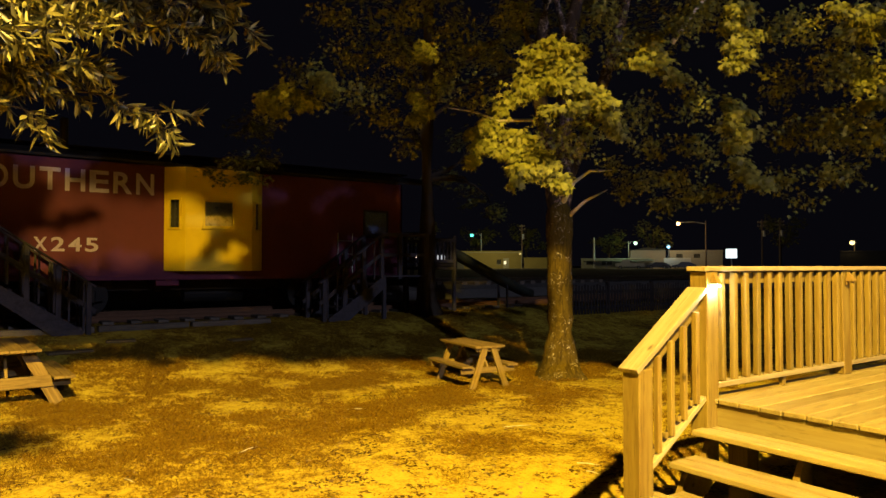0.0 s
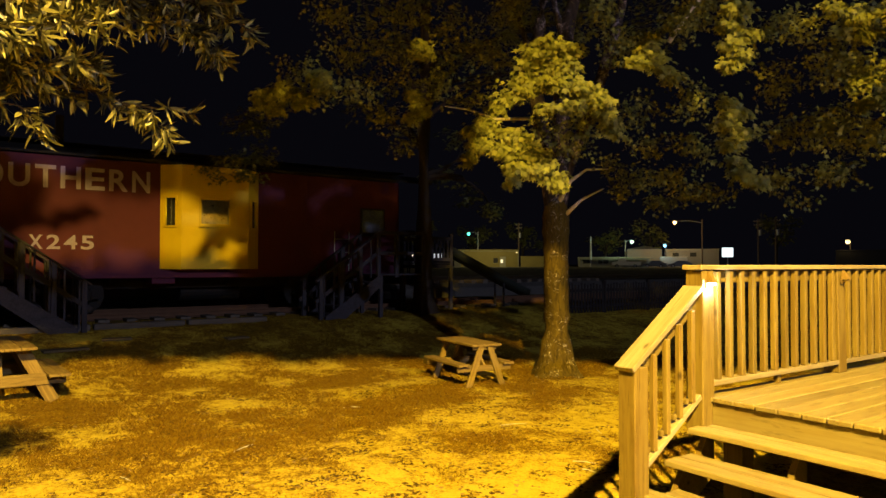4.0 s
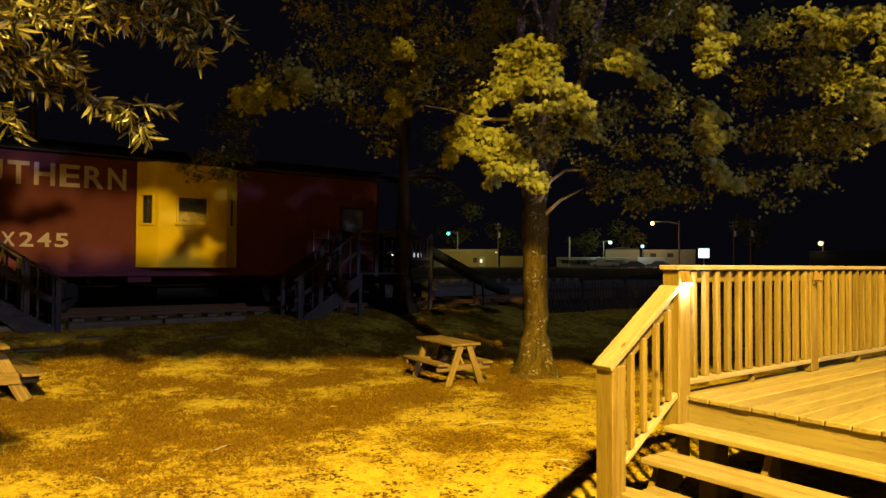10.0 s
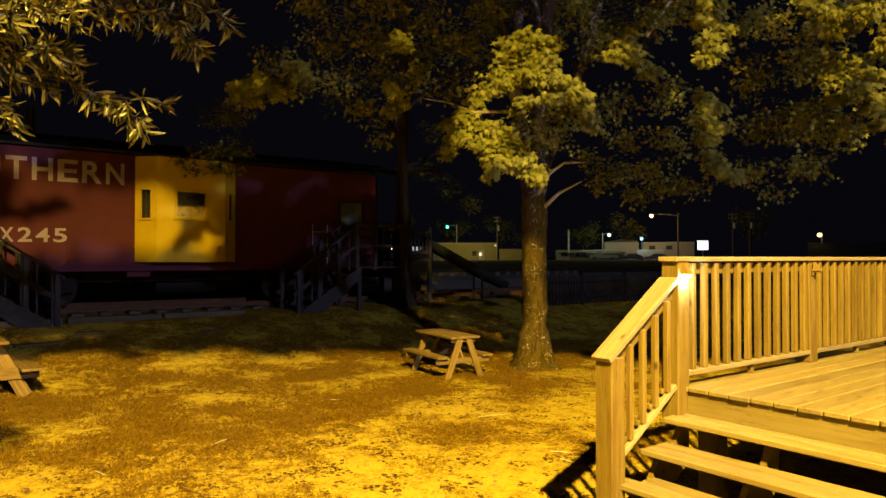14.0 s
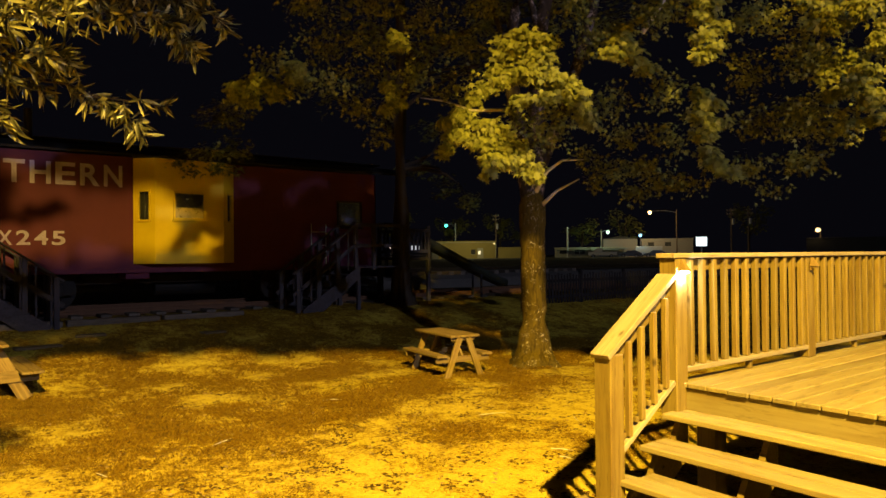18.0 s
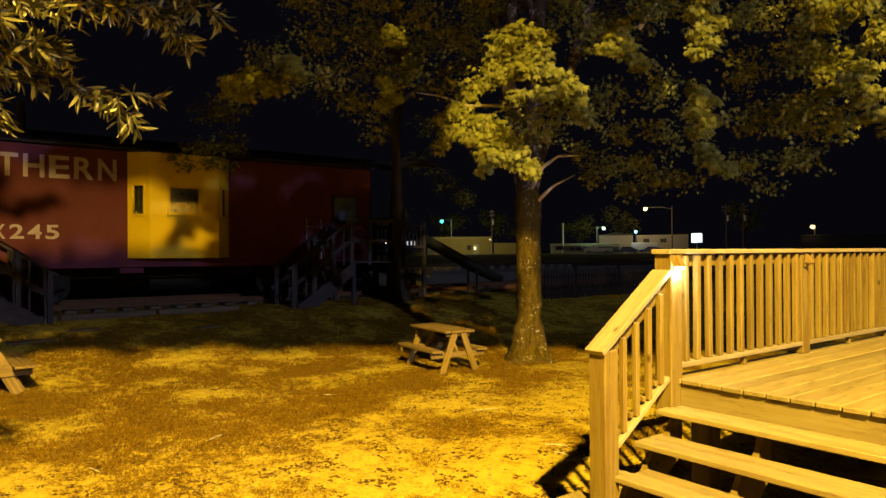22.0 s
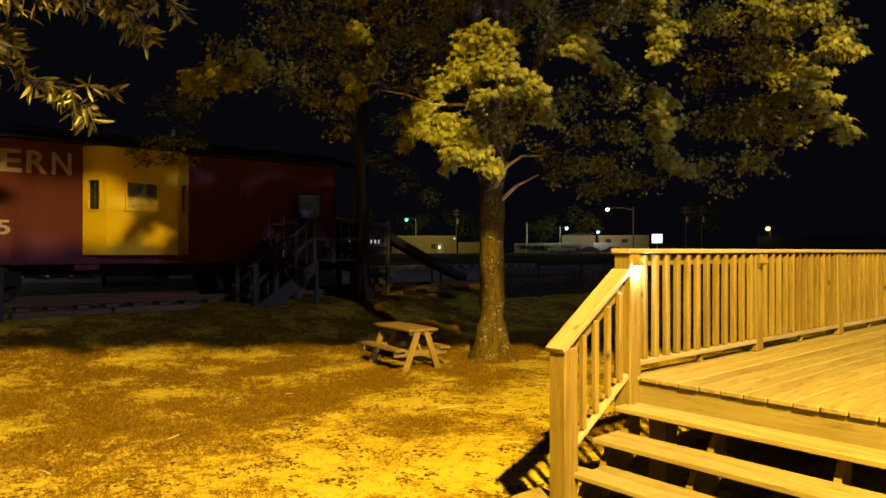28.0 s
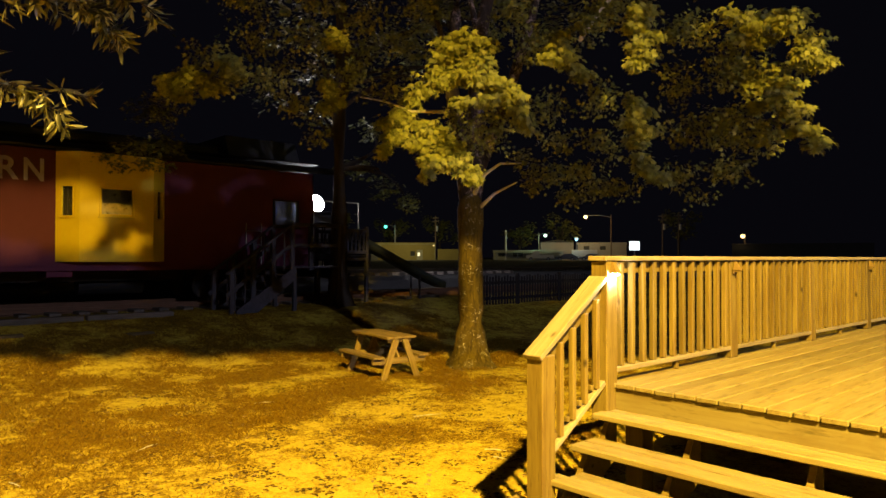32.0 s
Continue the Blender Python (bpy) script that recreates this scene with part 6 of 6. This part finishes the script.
def far_building(a, b, top, deep, wallmat, label, doors=(), windows=(), ribs=0.0, parapet=0.25, awning=0.0, gable=0.0):
    """A flat-roofed building whose front runs from a to b; local x along the front, y away from the viewer."""
    w = math.hypot(b[0] - a[0], b[1] - a[1])
    bl = base("far_building", label, "building", far_frame(a, b))
    # the front faces local -y
    h = top - 1.35
    holes = [*doors, *windows]
    part("front_wall", swapped(holed(0, w, 0, h, 0, 0.25, holes)), wallmat, bl)
    part("side_wall", block((0, 0.26, 0), (0.25, deep, h), 0.0), wallmat, bl)
    part("side_wall", block((w - 0.25, 0.26, 0), (w, deep, h), 0.0), wallmat, bl)
    part("rear_wall", block((0.26, deep - 0.25, 0), (w - 0.26, deep, h), 0.0), wallmat, bl)
    if gable:
        pts = [(0.0, h + 0.01), (w / 2, h + gable), (w, h + 0.01)]
        part("gable_roof", ring_y(pts, -0.2, deep), DARKROOF, bl)
    else:
        part("roof", block((0.05, 0.05, h + 0.003), (w - 0.05, deep - 0.05, h + 0.12), 0.0), DARKROOF, bl)
        part("parapet", block((-0.06, -0.06, h + 0.004), (w + 0.06, 0.2, h + parapet), 0.02), wallmat, bl)
    if ribs:
        x = ribs
        while x < w - 0.1:
            if not any(d[0] - 0.1 < x < d[1] + 0.1 for d in holes):
                part("rib", block((x - 0.04, -0.05, 0.02), (x + 0.04, -0.002, h), 0.0), wallmat, bl)
            x += ribs
    for xa, xb, za, zb in doors:
        part("door", block((xa, 0.08, za), (xb, 0.14, zb), 0.01), WHITEWALL, bl)
    for xa, xb, za, zb in windows:
        win = part("window", block((xa, 0.10, za), (xb, 0.13, zb), 0.0), DARKROOF, bl)
        part("frame", block((xa - 0.06, -0.03, za - 0.08), (xb + 0.06, -0.004, za - 0.01), 0.0), WHITEWALL, win)
    if awning:
        part("awning", block((0.5, -awning, h * 0.78), (w - 0.5, -0.05, h * 0.84), 0.02), DARKROOF, bl)
        for x in np.linspace(0.8, w - 0.8, 4):
            part("awning_post", block((x - 0.06, -awning + 0.1, 0), (x + 0.06, -awning + 0.22, h * 0.78), 0.0), GALV, bl)
    return bl


shed = far_building((-113.9, 81.4), (-104.9, 92.7), 4.75, 12, METALWALL, "cream ribbed metal warehouse across the tracks", doors=((10.6, 11.8, 0.05, 2.2),),
             windows=((9.3, 10.2, 0.9, 1.9), (2.0, 3.2, 1.3, 2.5)), ribs=0.6)
part("wall_light", block((13.9, -0.32, 2.9), (14.2, -0.01, 3.15), 0.03), glow("warm_wall_lens", (1.0, 0.8, 0.35), 0.12), shed, "small warm wall light")
part("sign_board", block((1.6, -0.09, 2.0), (3.3, -0.06, 3.1), 0.01), WHITEWALL, shed, "pale square sign with worn dark print")
for k in range(3):
    part("print_bar", block((1.9, -0.10, 2.25 + 0.22 * k), (3.0 - 0.25 * k, -0.092, 2.35 + 0.22 * k), 0.0), DARKROOF, shed)
part("door_light", block((10.75, 0.05, 0.9), (11.25, 0.079, 1.6), 0.0), glow("lit_door_pane", (1.0, 0.9, 0.6), 0.10), shed, "lit pane in the door")
part("gutter", block((0.0, -0.18, 3.28), (14.4, -0.07, 3.39), 0.01), WHITEWALL, shed)
part("downpipe", block((14.3, -0.14, 0.0), (14.42, -0.06, 3.27), 0.01), WHITEWALL, shed)
kiosk = far_building((-100.44, 66.32), (-96.26, 70.06), 4.4, 6, DARKROOF, "small dark building with one lit window", windows=((1.5, 3.4, 1.55, 2.5),), parapet=0.1)
part("lit_pane", block((1.52, 0.06, 1.57), (3.38, 0.095, 2.48), 0.0), glow("lit_window_pane", (0.95, 0.97, 1.0), 0.06), kiosk, "window pane lit from inside")
far_building((-104.6, 93.0), (-101.4, 96.5), 3.4, 8, METALWALL, "low cream shed beside the warehouse")
far_building((-96.7, 101.3), (-86.0, 110.5), 3.2, 9, WHITEWALL, "long low white shop with a dark canopy", windows=((1.0, 2.4, 0.8, 1.6), (4.0, 6.0, 0.8, 1.6)), awning=2.2)
far_building((-93.5, 112.5), (-88.3, 117.0), 5.2, 10, CONCRETE, "taller pale building with a shallow gable", gable=0.6)
far_building((-86.5, 116.0), (-78.4, 121.6), 4.6, 10, CONCRETE, "pale flat-roofed block building", windows=((1.2, 2.4, 2.2, 3.0), (4.5, 5.7, 2.2, 3.0)), parapet=0.5)
far_building((-58.9, 127.0), (-37.5, 134.9), 4.4, 12, DARKROOF, "dark unlit building far across the street", parapet=0.2)


def street_light(at, name, colour, strength, label, pole_at, radius=0.28, pole=POLEWOOD):
    """A luminaire on an arm from a pole."""
    sl = base("street_lamp", label, "street lamp", Matrix.Translation((pole_at[0], pole_at[1], 1.3)), "far street lamps")
    top = at[2] - 1.3
    dx, dy = at[0] - pole_at[0], at[1] - pole_at[1]
    part("pole", tube(bmesh.new(), [(0, 0, 0), (0, 0, top + 0.4)], [0.15, 0.10], 10), pole, sl)
    part("arm", tube(bmesh.new(), [(0, 0, top - 0.2), (dx * 0.4, dy * 0.4, top + 0.25), (dx, dy, top + 0.22)], [0.05, 0.05, 0.045], 8), GALV, sl)
    part("housing", block((dx - 0.28, dy - 0.28, top + 0.18), (dx + 0.28, dy + 0.28, top + 0.34), 0.06), GALV, sl)
    bm = bmesh.new()
    bmesh.ops.create_uvsphere(bm, u_segments=16, v_segments=10, radius=radius)
    part("bulb", bm, glow(name, colour, strength), sl, m=Matrix.Translation((dx, dy, top - 0.05)), smooth=True)


street_light((-111.4, 84.8, 8.3), "teal_lamp", (0.12, 1.0, 0.75), 0.22, "blue-green mercury street lamp on a curved arm", (-110.2, 86.3), 0.36, GALV)
street_light((-88.8, 108.3, 6.5), "green_white_lamp", (0.62, 1.0, 0.72), 0.25, "greenish-white yard lamp on a pole", (-89.8, 107.5), 0.36)
street_light((-83.9, 112.1, 5.7), "blue_white_lamp", (0.30, 0.70, 1.0), 0.25, "bluish-white lamp on a dark pole", (-83.85, 112.15), 0.32)
street_light((-82.4, 113.2, 10.2), "sodium_lamp", (1.0, 0.55, 0.16), 1.6, "orange sodium street lamp on a long mast arm", (-78.3, 116.0), 0.34)
street_light((-57.2, 127.8, 6.1), "amber_lamp", (1.0, 0.66, 0.25), 0.35, "amber yard lamp on the dark building", (-57.0, 128.2), 0.42)

street_light((-97.1, 62.1, 3.5), "small_warm_lamp", (1.0, 0.85, 0.6), 0.35, "small warm lamp on a low post by the street", (-97.15, 62.15), 0.16, GALV)

sign = base("lit_sign", "white back-lit box sign on a post", "sign", far_frame((-75.5, 118.0), (-73.7, 119.1)))
part("sign_box", block((0, 0, 2.0), (2.1, 0.5, 3.9), 0.03), GALV, sign)
part("sign_face", block((0.08, -0.03, 2.08), (2.02, -0.004, 3.82), 0.01), glow("sign_white", (0.75, 0.95, 1.0), 0.25), sign)
part("sign_post", block((0.95, 0.15, 0), (1.15, 0.35, 2.0), 0.0), GALV, sign)

flag = base("white_pole", "thin white pole in front of the shop", "pole", Matrix.Translation((-94.8, 103.0, 1.3)))
part("shaft", tube(bmesh.new(), [(0, 0, 0), (0, 0, 6.3)], [0.20, 0.14], 10), TRUCKPAINT, flag)

up_ = base("utility_pole", "wooden utility pole with crossarms and a transformer", "utility pole", Matrix.Translation((-105.9, 93.6, 1.3)), "utility poles")
part("shaft", tube(bmesh.new(), [(0, 0, 0), (0, 0, 9.3)], [0.16, 0.11], 10), POLEWOOD, up_)
for z in (8.7, 8.0):
    part("crossarm", block((-0.9, -0.06, z), (0.9, 0.06, z + 0.13), 0.01), POLEWOOD, up_)
    for x in (-0.8, -0.3, 0.3, 0.8):
        part("insulator", rod((x, 0, z + 0.13), (x, 0, z + 0.33), 0.05, 8), WHITEWALL, up_)
part("transformer", tube(bmesh.new(), [(0.4, 0, 6.1), (0.4, 0, 7.2)], [0.26, 0.26], 14), GALV, up_)
for p in ((-70.0, 121.2, 1.3), (-67.4, 122.6, 1.3)):
    copy_thing(up_, Matrix.Translation(p))


def truck_van(at, turn, paint, label, cabin, length=5.5):
    v = base("parked_truck", label, "truck", pose(*at, 0, 0, turn))
    body = [(0.0, 0.5), (0.0, 1.1), (1.0, 1.2), (1.45, 1.95), (2.7, 2.0), (2.75, 1.2), (length, 1.15), (length, 0.5)] if cabin else \
           [(0.0, 0.35), (0.05, 0.75), (1.1, 0.9), (1.8, 1.4), (3.3, 1.4), (4.2, 0.95), (length, 0.85), (length, 0.35)]
    bm = ring_y([(x, z) for x, z in body], -0.9, 0.9)
    bmesh.ops.bevel(bm, geom=bm.edges[:], offset=0.05, segments=2, affect="EDGES")
    part("body", bm, paint, v)
    for x in (0.95, length - 1.1):
        for y in (-0.85, 0.85):
            w = part("wheel", disc(0.36, 0.24, 20, 0.03), RUBBER, v, m=Matrix.Translation((x, y, 0.36)))
            part("rim", disc(0.2, 0.26, 16, 0.01), GALV, w)
    part("windscreen", block((1.2, -0.75, 1.4) if cabin else (1.5, -0.7, 1.05), (1.26, 0.75, 1.85) if cabin else (1.56, 0.7, 1.33), 0.0), GLASS, v)
    for y in (-0.65, 0.65):
        part("headlight", block((-0.04, y - 0.14, 0.75), (0.0, y + 0.14, 0.92), 0.01), GLASS, v)


truck_van((-90.4, 104.2, 1.3), 40, TRUCKPAINT, "white pickup truck parked before the shop", True)
truck_van((-86.0, 107.9, 1.3), 38, DARKPAINT, "dark parked car across the tracks", False, 4.5)
truck_van((-82.2, 110.6, 1.3), 38, DARKPAINT, "dark parked car beside another", False, 4.5)
trailer = base("box_trailer", "white box trailer parked by the shop", "trailer", far_frame((-84.4, 111.3), (-80.4, 114.4)))
part("box", block((0, 0, 0.5), (5.0, 2.3, 2.15), 0.04), TRUCKPAINT, trailer)
part("chassis", block((0.3, 0.3, 0.3), (4.7, 2.0, 0.49), 0.02), IRON, trailer)
for x in (1.0, 4.0):
    w = part("wheel", disc(0.34, 0.25, 20, 0.03), RUBBER, trailer, m=Matrix.Translation((x, 0.25, 0.34)))
    part("rim", disc(0.18, 0.27, 14, 0.01), GALV, w)

# the warm one at x -100 is an unseen lamp added for the warehouse
for at_, e, c in (((-111.2, 84.5, 7.9), 5, (0.12, 1.0, 0.75)), ((-89.6, 105.6, 6.2), 42, (0.62, 1.0, 0.72)), ((-83.2, 110.4, 5.4), 16, (0.4, 0.8, 1.0)),
                  ((-82.6, 111.2, 9.7), 190, (1.0, 0.62, 0.18)), ((-100.0, 81.0, 7.6), 250, (1.0, 0.82, 0.34)), ((-57.4, 127.0, 5.8), 8, (1.0, 0.66, 0.25))):
    lamp("far_scene_lamp", "POINT", at_, e, c, 0.3)


def far_tree(at, height, wide, seed):
    """A broad dark tree beyond the street."""
    tr = base("street_tree", "dark leafy tree standing behind the far buildings", "tree", Matrix.Translation((at[0], at[1], 1.3)), "trees behind the street")
    rng = np.random.default_rng(seed)
    part("trunk", tube(bmesh.new(), [(0, 0, -0.2), (0, 0, 0.4), (0.05, 0, height * 0.4), (0.1, 0.1, height * 0.8)], [0.45, 0.32, 0.25, 0.08], 12, 0.1), SHADETWIG, tr, smooth=True)
    for k in range(7):
        a, r = k * 2.4, wide * (0.25 + 0.45 * rng.random())
        c = (r * math.cos(a), r * math.sin(a), height * (0.42 + 0.45 * rng.random()))
        v, f = leaf_cloud(rng, c, wide * 0.5, height * 0.17, 420, 0.24)
        tagged(place("foliage", leaf_mesh(v, f, MAPLE_LEAF), tr), kind="stuff")
        part("limb", tube(bmesh.new(), bend((0, 0, height * 0.35), c, 0.3, rng), [0.12, 0.09, 0.07, 0.05, 0.02], 6), SHADETWIG, tr)


for n, (x, y, h, w) in enumerate(((-98.5, 111.5, 9.0, 4.5), (-93.0, 119.0, 11.0, 5.0), (-119.0, 92.0, 10.0, 5.0), (-128.0, 84.0, 12.0, 6.0), (-113.0, 101.0, 11.0, 5.0),
                               (-72.0, 131.0, 11.0, 5.5))):
    far_tree((x, y), h, w, 50 + n)

# ---- locomotive on the main track ----
def make_locomotive():
    lo = base("locomotive", "dark diesel locomotive with a bright white headlight", "locomotive", Matrix.Translation((MAINX, -115.0, MAINTOP)))
    # the nose points along +y; the origin is at the headlight
    part("frame", block((-1.45, -16.5, 1.05), (1.45, 0.9, 1.45), 0.03), LOCOPAINT, lo)
    part("long_hood", block((-0.85, -16.0, 1.46), (0.85, -4.2, 3.9), 0.10), LOCOPAINT, lo)
    cab = [(-1.45, 1.46), (-1.45, 3.5), (-1.1, 4.2), (1.1, 4.2), (1.45, 3.5), (1.45, 1.46)]
    part("cab", ring_y(cab, -4.15, -1.75), LOCOPAINT, lo)
    nose = [(-0.85, 1.46), (-0.85, 1.9), (-0.7, 2.06), (0.7, 2.06), (0.85, 1.9), (0.85, 1.46)]
    part("nose", ring_y(nose, -1.74, -0.04), LOCOPAINT, lo)
    for x in (-0.75, 0.75):
        part("cab_window", block((x - 0.42, -1.745, 3.05), (x + 0.42, -1.72, 3.7), 0.0), GLASS, lo)
    part("plow", ring_x([(0.95, 0.15), (1.2, 0.12), (1.0, 1.0), (0.92, 1.0)], -1.35, 1.35), IRON, lo)
    part("coupler", block((-0.15, 0.91, 0.75), (0.15, 1.45, 1.05), 0.05), IRON, lo)
    part("fuel_tank", block((-1.3, -10.5, 0.25), (1.3, -6.2, 1.04), 0.12), LOCOPAINT, lo)
    for y in (-2.6, -13.6):
        tk = base("truck", "", "", Matrix.Translation((0, y, 0)))
        tk.parent = lo
        for s in (-1, 1):
            part("side_frame", block((s * 1.05 - 0.08, -1.9, 0.35), (s * 1.05 + 0.08, 1.9, 0.8), 0.05), IRON, tk)
            for k in (-1.35, 1.35):
                bm = disc(0.5, 0.12, 28, 0.015)
                bmesh.ops.rotate(bm, verts=bm.verts, matrix=Matrix.Rotation(radians(90), 3, "Z"))
                part("wheel", bm, IRON, tk, m=Matrix.Translation((s * 0.75, k, 0.5)))
    # headlight: a round lamp that stands proud of the nose, in a shallow rim
    hz = 2.346
    # plate added under the lens to keep its light off the ballast
    part("headlight_baffle", block((-1.0, -0.75, hz - 0.36), (1.0, 0.05, hz - 0.332), 0.005), LOCOPAINT, lo)
    part("headlight_base", block((-0.16, -0.45, 2.065), (0.16, -0.15, hz - 0.362), 0.02), GALV, lo)
    bm = bmesh.new()
    bmesh.ops.create_uvsphere(bm, u_segments=20, v_segments=12, radius=0.32)
    part("headlight_lens", bm, glow("headlight_white", (0.95, 0.92, 1.0), 40.0), lo, m=Matrix.Translation((0, -0.3, hz)), smooth=True)
    for s in (-1, 1):
        for y in np.linspace(-15.5, 0.6, 10):
            part("handrail_post", rod((s * 1.4, y, 1.45), (s * 1.4, y, 2.35), 0.02, 6), WHITEWALL, lo)
        part("handrail", rod((s * 1.4, -15.5, 2.35), (s * 1.4, 0.6, 2.35), 0.02, 6), WHITEWALL, lo)
    return lo


locomotive = make_locomotive()


# ---- what moves ----
def motions():
    """The locomotive rolls along the main track and comes out from behind the caboose at the end."""
    rows = []
    for k in range(17):
        t = 2.0 * k
        rows.append((t, Matrix.Translation((MAINX, 13.16 - 3.94 * (32.0 - t), MAINTOP))))
    walk(locomotive, rows)


motions()
